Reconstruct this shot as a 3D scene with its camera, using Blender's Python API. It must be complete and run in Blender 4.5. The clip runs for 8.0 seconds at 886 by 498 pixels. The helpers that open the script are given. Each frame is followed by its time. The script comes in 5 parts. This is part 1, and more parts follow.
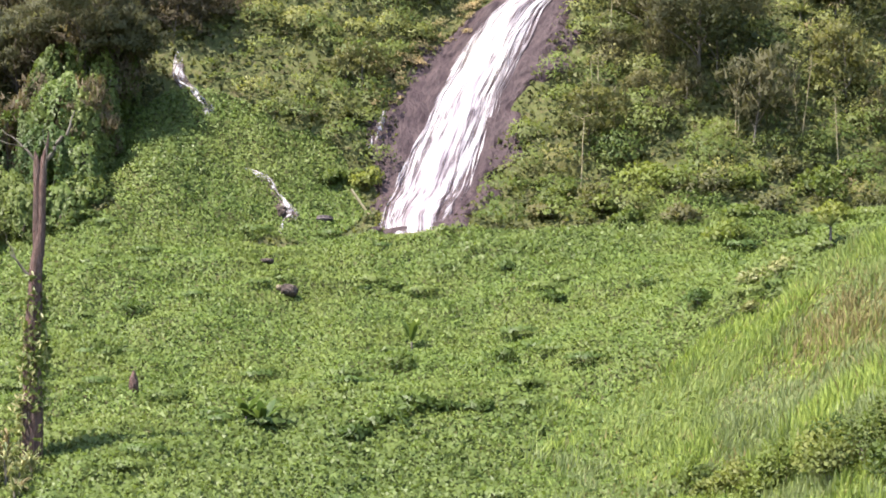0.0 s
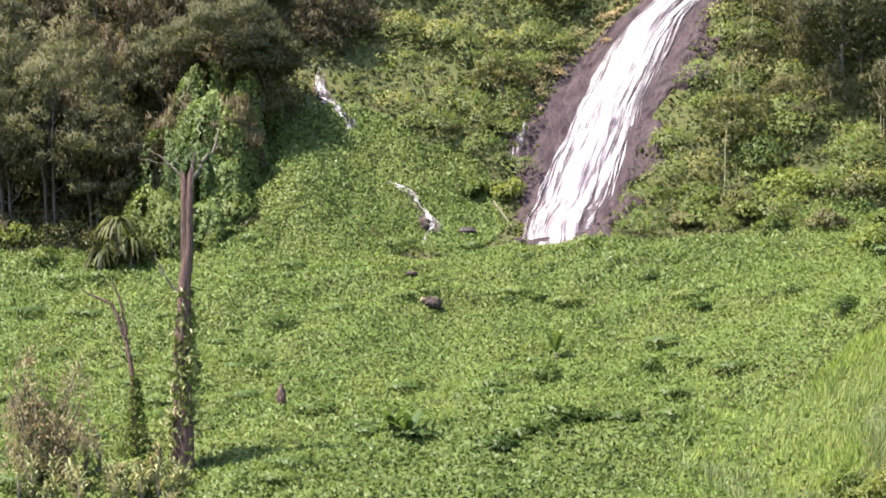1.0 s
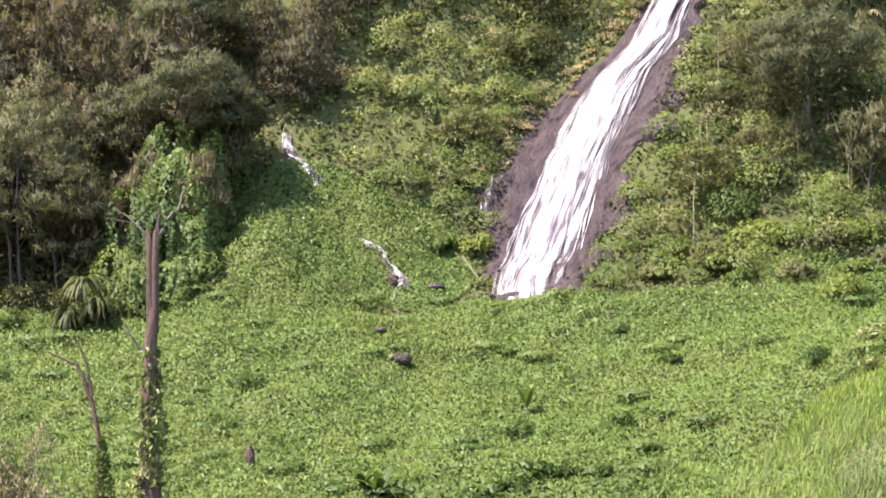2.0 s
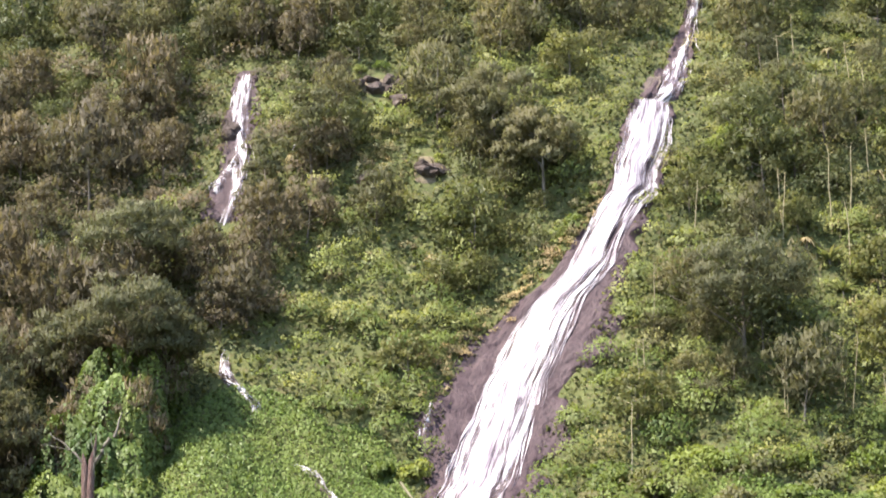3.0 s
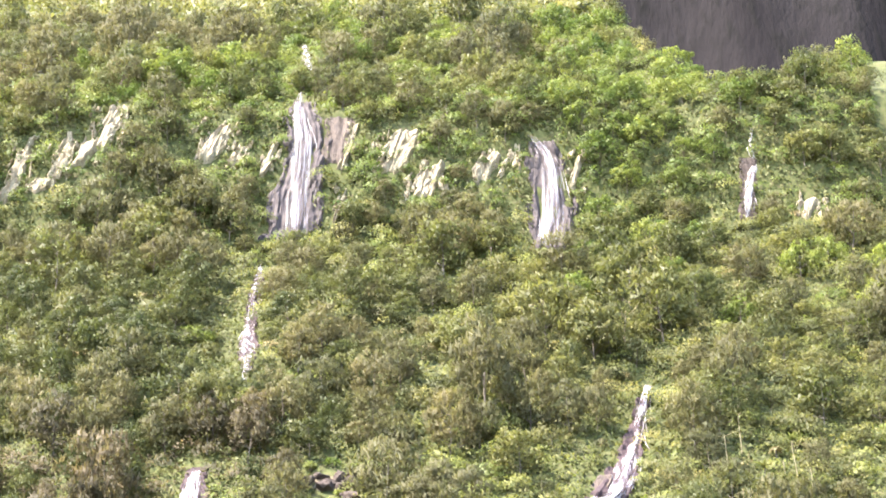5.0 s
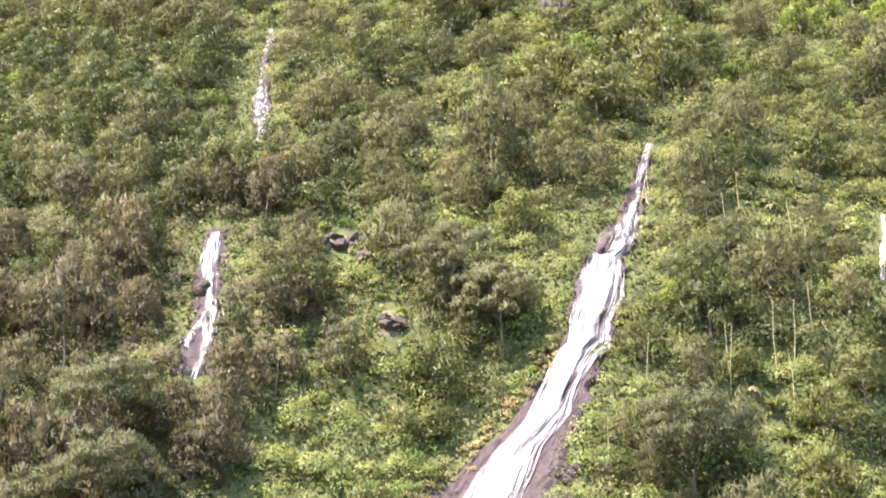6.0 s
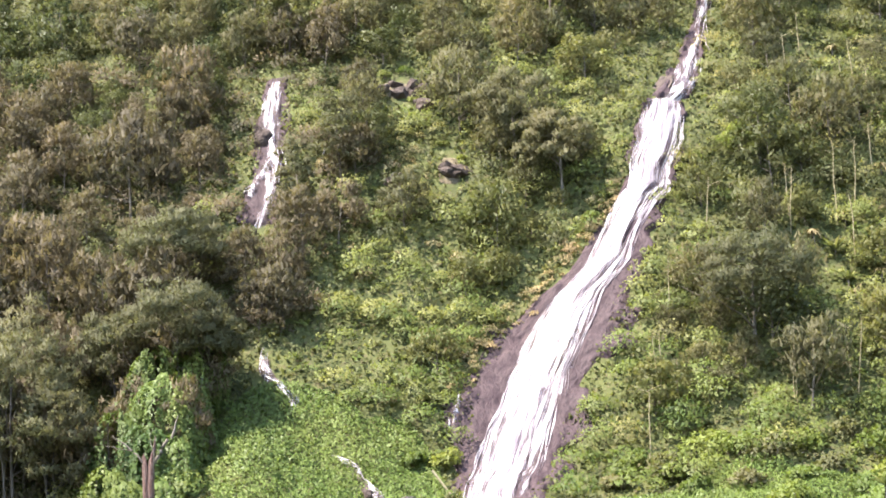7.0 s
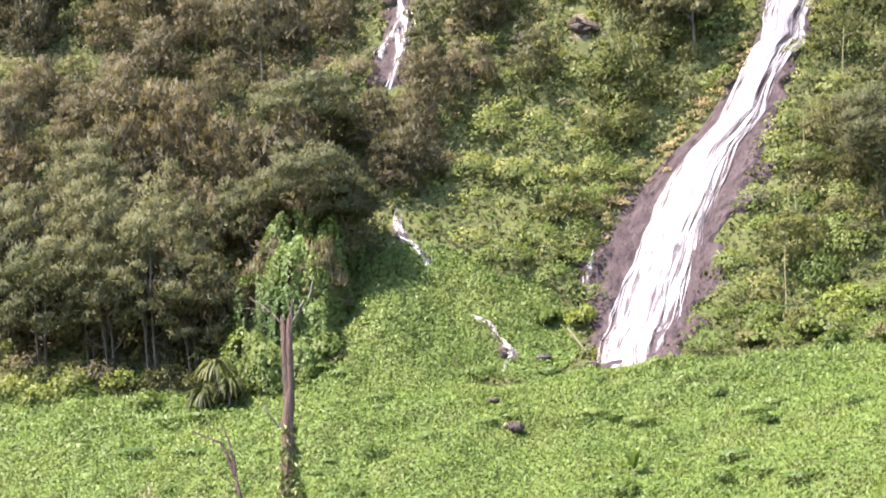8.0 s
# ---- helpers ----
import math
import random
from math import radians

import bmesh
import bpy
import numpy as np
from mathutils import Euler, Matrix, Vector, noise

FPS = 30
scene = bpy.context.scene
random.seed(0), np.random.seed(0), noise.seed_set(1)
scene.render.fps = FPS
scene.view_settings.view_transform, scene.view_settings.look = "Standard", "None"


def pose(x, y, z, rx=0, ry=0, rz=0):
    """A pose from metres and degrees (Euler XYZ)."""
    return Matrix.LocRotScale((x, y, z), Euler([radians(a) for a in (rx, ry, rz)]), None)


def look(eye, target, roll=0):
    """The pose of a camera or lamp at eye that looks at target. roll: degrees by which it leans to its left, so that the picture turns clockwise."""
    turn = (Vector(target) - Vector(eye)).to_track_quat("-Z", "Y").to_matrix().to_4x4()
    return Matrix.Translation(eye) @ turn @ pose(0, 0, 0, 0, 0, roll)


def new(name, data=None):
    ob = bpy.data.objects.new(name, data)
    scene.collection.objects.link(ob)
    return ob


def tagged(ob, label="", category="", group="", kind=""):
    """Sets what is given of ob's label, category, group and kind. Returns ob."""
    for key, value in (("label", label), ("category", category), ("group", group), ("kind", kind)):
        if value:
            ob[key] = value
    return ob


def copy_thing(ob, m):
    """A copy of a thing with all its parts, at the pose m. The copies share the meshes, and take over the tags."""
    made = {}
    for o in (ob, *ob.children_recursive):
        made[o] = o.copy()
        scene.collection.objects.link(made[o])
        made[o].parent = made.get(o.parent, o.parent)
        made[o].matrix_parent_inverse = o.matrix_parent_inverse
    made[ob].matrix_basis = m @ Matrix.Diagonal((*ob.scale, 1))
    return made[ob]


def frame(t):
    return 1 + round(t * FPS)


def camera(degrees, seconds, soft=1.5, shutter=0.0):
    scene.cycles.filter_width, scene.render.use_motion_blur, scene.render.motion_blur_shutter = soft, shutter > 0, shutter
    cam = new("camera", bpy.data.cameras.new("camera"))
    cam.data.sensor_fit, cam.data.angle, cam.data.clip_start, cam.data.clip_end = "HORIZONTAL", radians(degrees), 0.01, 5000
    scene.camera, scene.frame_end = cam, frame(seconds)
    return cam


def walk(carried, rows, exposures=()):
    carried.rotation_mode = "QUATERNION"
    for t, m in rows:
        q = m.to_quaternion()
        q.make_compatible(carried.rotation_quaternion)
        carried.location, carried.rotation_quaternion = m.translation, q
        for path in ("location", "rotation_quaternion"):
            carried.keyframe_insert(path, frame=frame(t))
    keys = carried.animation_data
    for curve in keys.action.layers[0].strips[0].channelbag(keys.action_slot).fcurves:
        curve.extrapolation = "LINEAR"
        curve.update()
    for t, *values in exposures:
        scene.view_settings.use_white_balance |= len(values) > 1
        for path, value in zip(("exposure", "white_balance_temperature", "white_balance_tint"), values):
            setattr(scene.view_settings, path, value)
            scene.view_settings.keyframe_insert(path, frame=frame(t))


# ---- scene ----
cam = camera(26.00, 8.0, soft=1.75, shutter=0.12)
EYE = 0.0
ROWS = [  # seconds, way back, yaw, pitch, lean
    (0, 0.00, 0.000, 4.000, 0.000),
    (0.5, 0.08, 2.393, 4.026, -0.181),
    (1, -0.32, 4.270, 4.349, -0.599),
    (1.2, -0.29, 4.421, 4.558, -0.738),
    (1.57, 0.06, 4.234, 4.995, -1.050),
    (1.93, 0.60, 3.488, 5.792, -1.371),
    (2.3, 0.81, 2.653, 7.427, -1.577),
    (2.5, 0.73, 2.275, 8.612, -1.628),
    (3, 0.29, 1.274, 12.679, -1.746),
    (3.5, 0.23, 0.478, 17.074, -1.896),
    (4, -0.21, -0.235, 21.795, -2.133),
    (4.2, -0.00, -0.447, 23.328, -2.237),
    (4.4, 0.12, -0.613, 24.516, -2.258),
    (4.6, 0.30, -0.696, 25.053, -2.224),
    (4.8, 0.28, -0.717, 24.996, -2.165),
    (5, -0.19, -0.695, 24.404, -2.115),
    (5.15, -1.01, -0.663, 23.643, -2.101),
    (5.3, -2.34, -0.627, 22.639, -2.124),
    (5.5, -4.50, -0.579, 21.148, -2.382),
    (6, -8.82, -0.114, 16.585, -2.483),
    (6.5, -10.66, 0.602, 13.606, -2.587),
    (7, -10.34, 1.957, 12.003, -2.774),
    (7.5, -10.30, 3.694, 10.755, -2.881),
    (8, -10.36, 6.175, 7.997, -3.046),
]


def heading(yaw, pitch):
    a, b = radians(yaw), radians(pitch)
    return Vector((-math.sin(a) * math.cos(b), math.cos(a) * math.cos(b), math.sin(b)))


walk(cam, [(t, look((0, back, EYE), Vector((0, back, EYE)) + 100 * heading(yaw, pitch), lean)) for t, back, yaw, pitch, lean in ROWS],
     exposures=((0.0, 1.88), (1.2, 1.93), (2.5, 2.03), (3.0, 2.14), (3.5, 2.40), (4.2, 2.93), (5.3, 2.93), (5.5, 2.87), (6.0, 2.66), (6.5, 2.48), (7.0, 2.41), (8.0, 2.38)))



# ---- the lie of the land ----
PROFILE_Y = (-420, -60, -16, 2, 5, 14, 40, 75, 110, 140, 163, 170, 185, 205, 235, 262, 268, 300, 350, 420, 520, 640)
PROFILE_Z = (90, 1, -1.7, -1.7, -2.4, -7, -13.5, -13.5, -7.7, 2.5, 13, 17, 37, 60, 92, 120.5, 146.5, 174, 214, 270, 350, 420)
_PY = np.arange(-420.0, 640.0, 0.5)
_PZ = np.interp(_PY, PROFILE_Y, PROFILE_Z)
_K = np.exp(-0.5 * (np.arange(-8, 9) / 2.6) ** 2)
_PZ[8:-8] = np.convolve(_PZ, _K / _K.sum(), "valid")


def hashed(i, j, s):
    h = np.sin(i * 127.1 + j * 311.7 + s * 74.7) * 43758.5453
    return h - np.floor(h)


def ripple(x, y, s=0):
    """Smooth random ups and downs from -1 to 1, about one a metre."""
    i, j = np.floor(x), np.floor(y)
    u, v = x - i, y - j
    u, v = u * u * (3 - 2 * u), v * v * (3 - 2 * v)
    a = hashed(i, j, s) * (1 - u) + hashed(i + 1, j, s) * u
    b = hashed(i, j + 1, s) * (1 - u) + hashed(i + 1, j + 1, s) * u
    return 2 * (a * (1 - v) + b * v) - 1


def step(a, b, x):
    t = np.clip((x - a) / (b - a), 0, 1)
    return t * t * (3 - 2 * t)


def ground(x, y):
    """The height of the land at x, y; the eye starts at 0."""
    x, y = np.asarray(x, float), np.asarray(y, float)
    far = step(150, 185, y)
    high = step(255, 262, y) * (1 - step(270, 285, y))
    bend = far * (4.0 * ripple(x / 34 + 3.3, y / 45, 1) + 2.2 * ripple(x / 13, y / 17, 2)) * (1 - 0.6 * high)
    z = np.interp(y + bend, _PY, _PZ)
    z = z + far * 0.7 * ripple(x / 5, y / 5, 3)
    # the grassy spur that comes in from the right
    z = z + 13.0 * step(6, 38, x + 0.22 * (y - 120)) * step(70, 105, y) * (1 - step(128, 158, y))
    # the mound beside the small stream
    z = z + 4.5 * np.exp(-((x + 25) / 8) ** 2 - ((y - 169) / 10) ** 2)
    # soft bumps of the overgrown field
    field = step(60, 95, y) * (1 - far)
    z = z + field * (0.9 * ripple(x / 9, y / 9, 4) + 0.4 * ripple(x / 3.5, y / 3.5, 5))
    # the ridge on the right sinks to a saddle with open air behind it
    crest = y * np.tan(np.radians(31.0 - 3.2 * np.exp(-(((x - 57) / 10) ** 2)) + 12 * (1 - step(30, 44, x)))) - 3.5
    past = step(274, 281, y)
    z = z * (1 - past) + np.minimum(z, crest - 0.9 * np.maximum(y - 282, 0) * step(30, 44, x)) * past
    return z

# ---- world, sun ----
SUN_TO = Vector((-0.44, -0.23, 0.868)).normalized()
world = bpy.data.worlds.new("world")
scene.world = world
world.use_nodes = True
sky = world.node_tree.nodes.new("ShaderNodeTexSky")
sky.sky_type, sky.sun_disc = "NISHITA", False
sky.sun_elevation = math.asin(SUN_TO.z)
sky.sun_rotation = math.atan2(SUN_TO.x, SUN_TO.y)
background = world.node_tree.nodes["Background"]
world.node_tree.links.new(sky.outputs[0], background.inputs[0])
background.inputs[1].default_value = 0.15
sun = new("sun", bpy.data.lights.new("sun", "SUN"))
sun.data.energy, sun.data.angle, sun.data.color = 4.2, radians(0.55), (1.0, 0.935, 0.835)
sun.matrix_world = look((0, 0, 300), Vector((0, 0, 300)) - SUN_TO * 10)


# ---- materials ----
def material(name):
    m = bpy.data.materials.new(name)
    m.use_nodes = True
    m.node_tree.nodes.clear()
    return m, m.node_tree.nodes, m.node_tree.links


def add(nodes, kind, **values):
    n = nodes.new(kind)
    for k, v in values.items():
        n.inputs[k.replace("_", " ")].default_value = v
    return n


def blend(nodes, links, fac, a, b, how="MIX"):
    n = nodes.new("ShaderNodeMix")
    n.data_type, n.blend_type = "RGBA", how
    for socket, value in ((n.inputs[0], fac), (n.inputs[6], a), (n.inputs[7], b)):
        if isinstance(value, bpy.types.NodeSocket):
            links.new(value, socket)
        elif isinstance(value, (int, float)):
            socket.default_value = value
        else:
            socket.default_value = (*value, 1)
    return n.outputs[2]


def stretch(nodes, links, value, lo, hi, a=0.0, b=1.0):
    n = nodes.new("ShaderNodeMapRange")
    links.new(value, n.inputs[0])
    for i, v in enumerate((lo, hi, a, b)):
        n.inputs[i + 1].default_value = v
    return n.outputs[0]


def noisy(nodes, links, scale, detail=3.0, where=None, rough=0.55):
    n = add(nodes, "ShaderNodeTexNoise", Scale=scale, Detail=detail, Roughness=rough)
    if where is None:
        where = nodes.new("ShaderNodeNewGeometry").outputs["Position"]
    links.new(where, n.inputs["Vector"])
    return n.outputs["Fac"]


def leaf_material(name, light, dark, patch, patch_size=9.0, gloss=0.42, through_light=0.3, patchy=0.55, whole=0.36):
    """Leaves: each one its own green, drifting to the patch colour over metres."""
    m, nodes, links = material(name)
    light, dark, patch = (tuple(a * b for a, b in zip(c, (1.075, 1.0, 0.9))) for c in (light, dark, patch))
    geo = nodes.new("ShaderNodeNewGeometry")
    col = blend(nodes, links, geo.outputs["Random Per Island"], dark, light)
    drift = stretch(nodes, links, noisy(nodes, links, 1 / patch_size, 4), 0.42, 0.66, 0.0, patchy)
    col = blend(nodes, links, drift, col, patch)
    info = nodes.new("ShaderNodeObjectInfo")
    low, high = (1 - whole * 1.15, 1 - whole * 0.75, 1 - whole * 0.8), (1 + whole * 0.85, 1 + whole * 0.9, 1 + whole * 0.7)
    col = blend(nodes, links, 1.0, col, blend(nodes, links, info.outputs["Random"], low, high), "MULTIPLY")
    tone = nodes.new("ShaderNodeAttribute")
    tone.attribute_name = "tone"
    col = blend(nodes, links, 1.0, col, blend(nodes, links, stretch(nodes, links, tone.outputs["Fac"], -1.0, 1.0), (0.68, 0.76, 0.74), (1.26, 1.16, 1.18)), "MULTIPLY")
    body = add(nodes, "ShaderNodeBsdfPrincipled", Roughness=gloss, Specular_IOR_Level=0.18)
    glow = nodes.new("ShaderNodeBsdfTranslucent")
    links.new(col, body.inputs["Base Color"])
    links.new(blend(nodes, links, 1.0, col, (1.1, 1.15, 0.75), "MULTIPLY"), glow.inputs["Color"])
    mix = nodes.new("ShaderNodeMixShader")
    mix.inputs[0].default_value = through_light
    links.new(body.outputs[0], mix.inputs[1])
    links.new(glow.outputs[0], mix.inputs[2])
    links.new(mix.outputs[0], nodes.new("ShaderNodeOutputMaterial").inputs[0])
    return m


def surface(name, colours, size, rough=0.85, bump=0.3, bump_size=0.4, squash=(1, 1, 1), wet=0.0):
    """Rock, bark, soil: three colours over two scales of noise, with relief."""
    m, nodes, links = material(name)
    mapping = nodes.new("ShaderNodeMapping")
    mapping.inputs["Scale"].default_value = squash
    links.new(nodes.new("ShaderNodeNewGeometry").outputs["Position"], mapping.inputs[0])
    where = mapping.outputs[0]
    big, small = noisy(nodes, links, 1 / size, 5, where), noisy(nodes, links, 4.5 / size, 5, where, 0.65)
    col = blend(nodes, links, stretch(nodes, links, big, 0.38, 0.62), colours[0], colours[1])
    col = blend(nodes, links, stretch(nodes, links, small, 0.5, 0.72), col, colours[2])
    body = add(nodes, "ShaderNodeBsdfPrincipled", Roughness=rough, Specular_IOR_Level=0.3 + wet)
    links.new(col, body.inputs["Base Color"])
    rise = add(nodes, "ShaderNodeBump", Strength=bump, Distance=bump_size)
    links.new(small, rise.inputs["Height"])
    links.new(rise.outputs[0], body.inputs["Normal"])
    links.new(body.outputs[0], nodes.new("ShaderNodeOutputMaterial").inputs[0])
    return m


def water_material(name, cover, thin=0.13, coarse_grain=(2.4, 0.045, 1), fine_grain=(6.5, 0.13, 1), edge=0.2):
    """Falling white water: streaks along the fall, thinning to threads that show the rock towards its edges."""
    m, nodes, links = material(name)
    uv = nodes.new("ShaderNodeUVMap")
    uv.uv_map = "flow"
    rim = nodes.new("ShaderNodeUVMap")
    rim.uv_map = "rim"
    coarse, fine = nodes.new("ShaderNodeMapping"), nodes.new("ShaderNodeMapping")
    coarse.inputs["Scale"].default_value = coarse_grain
    fine.inputs["Scale"].default_value = fine_grain
    links.new(uv.outputs[0], coarse.inputs[0])
    links.new(uv.outputs[0], fine.inputs[0])
    streak = noisy(nodes, links, 1.0, 2, coarse.outputs[0], 0.5)
    thread = noisy(nodes, links, 1.0, 3, fine.outputs[0], 0.6)
    both = nodes.new("ShaderNodeMath")
    both.operation = "MULTIPLY_ADD"
    links.new(thread, both.inputs[0])
    both.inputs[1].default_value = 1.1
    links.new(streak, both.inputs[2])
    part_off = nodes.new("ShaderNodeMath")
    part_off.operation = "MULTIPLY_ADD"
    split = nodes.new("ShaderNodeSeparateXYZ")
    links.new(rim.outputs[0], split.inputs[0])
    links.new(split.outputs[0], part_off.inputs[0])
    part_off.inputs[1].default_value = -thin
    links.new(both.outputs[0], part_off.inputs[2])
    body = add(nodes, "ShaderNodeBsdfPrincipled", Roughness=0.4, Specular_IOR_Level=0.35)
    links.new(blend(nodes, links, stretch(nodes, links, both.outputs[0], 0.95, 1.3), (0.16, 0.125, 0.138), (0.48, 0.435, 0.445)), body.inputs["Base Color"])
    links.new(stretch(nodes, links, part_off.outputs[0], cover - edge, cover + edge), body.inputs["Alpha"])
    rise = add(nodes, "ShaderNodeBump", Strength=0.2, Distance=0.08)
    links.new(both.outputs[0], rise.inputs["Height"])
    links.new(rise.outputs[0], body.inputs["Normal"])
    links.new(body.outputs[0], nodes.new("ShaderNodeOutputMaterial").inputs[0])
    return m


VINE = leaf_material("vine_leaves", (0.172, 0.224, 0.062), (0.074, 0.106, 0.028), (0.178, 0.197, 0.06), 7, 0.5, 0.35, 0.5)
VINE_DARK = leaf_material("dark_vine_leaves", (0.116, 0.146, 0.046), (0.074, 0.1, 0.03), (0.108, 0.13, 0.045), 5, 0.5, 0.4)
FEATHER = leaf_material("feathery_leaves", (0.122, 0.115, 0.067), (0.096, 0.093, 0.054), (0.13, 0.11, 0.068), 12, 0.65, 0.45, 0.55, 0.22)
BROAD = leaf_material("broad_leaves", (0.115, 0.12, 0.053), (0.082, 0.087, 0.038), (0.145, 0.138, 0.066), 10, 0.5, 0.45, 0.55, 0.26)
BRIGHT = leaf_material("bright_leaves", (0.166, 0.184, 0.064), (0.122, 0.14, 0.048), (0.184, 0.174, 0.074), 8, 0.5, 0.45)
DRY = leaf_material("dry_leaves", (0.235, 0.185, 0.112), (0.13, 0.098, 0.06), (0.2, 0.172, 0.085), 5, 0.75, 0.25)
COVER = leaf_material("undergrowth_leaves", (0.14, 0.146, 0.058), (0.094, 0.1, 0.04), (0.16, 0.146, 0.072), 11, 0.55, 0.45)
BROWN_FEATHER = leaf_material("brown_feathery_leaves", (0.116, 0.097, 0.07), (0.09, 0.077, 0.054), (0.126, 0.098, 0.073), 12, 0.65, 0.45, 0.55, 0.2)
GREY_FEATHER = leaf_material("grey_green_feathery_leaves", (0.117, 0.117, 0.07), (0.091, 0.093, 0.056), (0.13, 0.115, 0.072), 10, 0.65, 0.45, 0.55, 0.2)
FRESH = leaf_material("fresh_green_leaves", (0.152, 0.184, 0.056), (0.11, 0.138, 0.041), (0.185, 0.19, 0.062), 7, 0.5, 0.45)
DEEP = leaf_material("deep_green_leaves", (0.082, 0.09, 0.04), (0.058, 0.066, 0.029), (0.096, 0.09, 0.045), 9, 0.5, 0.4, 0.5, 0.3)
OLIVE = leaf_material("olive_leaves", (0.122, 0.122, 0.065), (0.095, 0.096, 0.051), (0.135, 0.117, 0.07), 9, 0.6, 0.45, 0.5, 0.34)
WEED = leaf_material("dark_weed_leaves", (0.098, 0.138, 0.045), (0.062, 0.09, 0.03), (0.112, 0.146, 0.048), 4, 0.45, 0.4)
GRASS = leaf_material("grass_blades", (0.31, 0.37, 0.1), (0.09, 0.135, 0.036), (0.18, 0.21, 0.11), 6, 0.5, 0.4, 0.5)
GREY_DRY = leaf_material("grey_dry_leaves", (0.34, 0.275, 0.19), (0.2, 0.155, 0.11), (0.27, 0.235, 0.15), 3, 0.75, 0.25)
STRAW = leaf_material("dry_grass_blades", (0.34, 0.27, 0.13), (0.15, 0.115, 0.055), (0.26, 0.2, 0.1), 4, 0.6, 0.3)
REED = leaf_material("reedy_grass_blades", (0.23, 0.27, 0.135), (0.075, 0.1, 0.045), (0.15, 0.18, 0.09), 5, 0.5, 0.35, 0.5)
PALE_STRAP = leaf_material("pale_strap_leaves", (0.3, 0.3, 0.165), (0.13, 0.15, 0.068), (0.34, 0.3, 0.19), 4, 0.4, 0.25)
STRAP = leaf_material("strap_leaves", (0.2, 0.215, 0.1), (0.09, 0.11, 0.048), (0.26, 0.22, 0.13), 4, 0.4, 0.25)
# Soil and moss kept dark to give shadow between the plants.
SOIL = surface("overgrown_soil", ((0.045, 0.052, 0.016), (0.075, 0.08, 0.024), (0.09, 0.068, 0.035)), 3.0, 0.95, 0.5, 0.3)
WET_ROCK = surface("wet_purple_rock", ((0.036, 0.0205, 0.0235), (0.06, 0.038, 0.04), (0.016, 0.0095, 0.0115)), 1.6, 0.7, 0.6, 0.25, (1.3, 1.3, 0.3), -0.1)
DARK_ROCK = surface("dark_basalt", ((0.06, 0.043, 0.037), (0.1, 0.074, 0.063), (0.028, 0.021, 0.019)), 1.0, 0.8, 0.9, 0.35, (1, 1, 1), -0.15)
GREY_ROCK = surface("grey_lilac_rock", ((0.056, 0.042, 0.043), (0.09, 0.07, 0.07), (0.026, 0.02, 0.021)), 1.6, 0.7, 0.7, 0.3, (1.6, 1.6, 0.25), -0.1)
PALE_ROCK = surface("pale_cliff_rock", ((0.36, 0.3, 0.2), (0.26, 0.2, 0.135), (0.075, 0.056, 0.04)), 1.3, 0.85, 0.9, 0.3, (2.4, 2.4, 0.35))
# Base colour set very dark to stand in for cloud shadow on this cliff.
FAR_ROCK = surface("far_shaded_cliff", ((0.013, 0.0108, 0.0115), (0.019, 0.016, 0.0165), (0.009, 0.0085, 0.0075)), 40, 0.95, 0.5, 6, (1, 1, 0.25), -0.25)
EARTH = surface("bare_tan_earth", ((0.15, 0.118, 0.072), (0.115, 0.088, 0.055), (0.06, 0.046, 0.032)), 1.2, 0.9, 0.8, 0.3)
BROWN_ROCK = surface("dry_brown_rock", ((0.105, 0.075, 0.06), (0.075, 0.053, 0.045), (0.038, 0.028, 0.024)), 1.1, 0.8, 0.8, 0.3, (1.5, 1.5, 0.4))
BARK = surface("pale_bark", ((0.15, 0.125, 0.1), (0.1, 0.08, 0.062), (0.055, 0.042, 0.034)), 0.8, 0.85, 0.5, 0.06, (1, 1, 0.3))
DARK_BARK = surface("dark_bark", ((0.085, 0.068, 0.056), (0.055, 0.043, 0.036), (0.14, 0.118, 0.1)), 0.8, 0.85, 0.5, 0.06, (1, 1, 0.3))
DEAD_WOOD = surface("dead_red_brown_wood", ((0.15, 0.082, 0.068), (0.066, 0.038, 0.033), (0.24, 0.175, 0.145)), 0.8, 0.85, 1.0, 0.2, (3.2, 3.2, 0.3))
STALK = surface("pale_dry_stalk", ((0.34, 0.28, 0.17), (0.26, 0.21, 0.12), (0.18, 0.14, 0.085)), 0.6, 0.8, 0.2, 0.02)
WATER = water_material("white_falling_water", 0.74, 0.46, (1.5, 0.1, 1), (6.5, 0.3, 1), 0.2)
SPLASH = water_material("broken_splashing_water", 1.08, 0.25, (1.6, 0.55, 1), (5.0, 1.6, 1))
THIN_WATER = water_material("thin_falling_water", 1.09, 0.2, (1.9, 0.07, 1), (5.0, 0.16, 1), 0.3)
FOAM = water_material("foaming_water", 0.95, 0.35, (1.6, 0.22, 1), (5.0, 0.5, 1), 0.2)


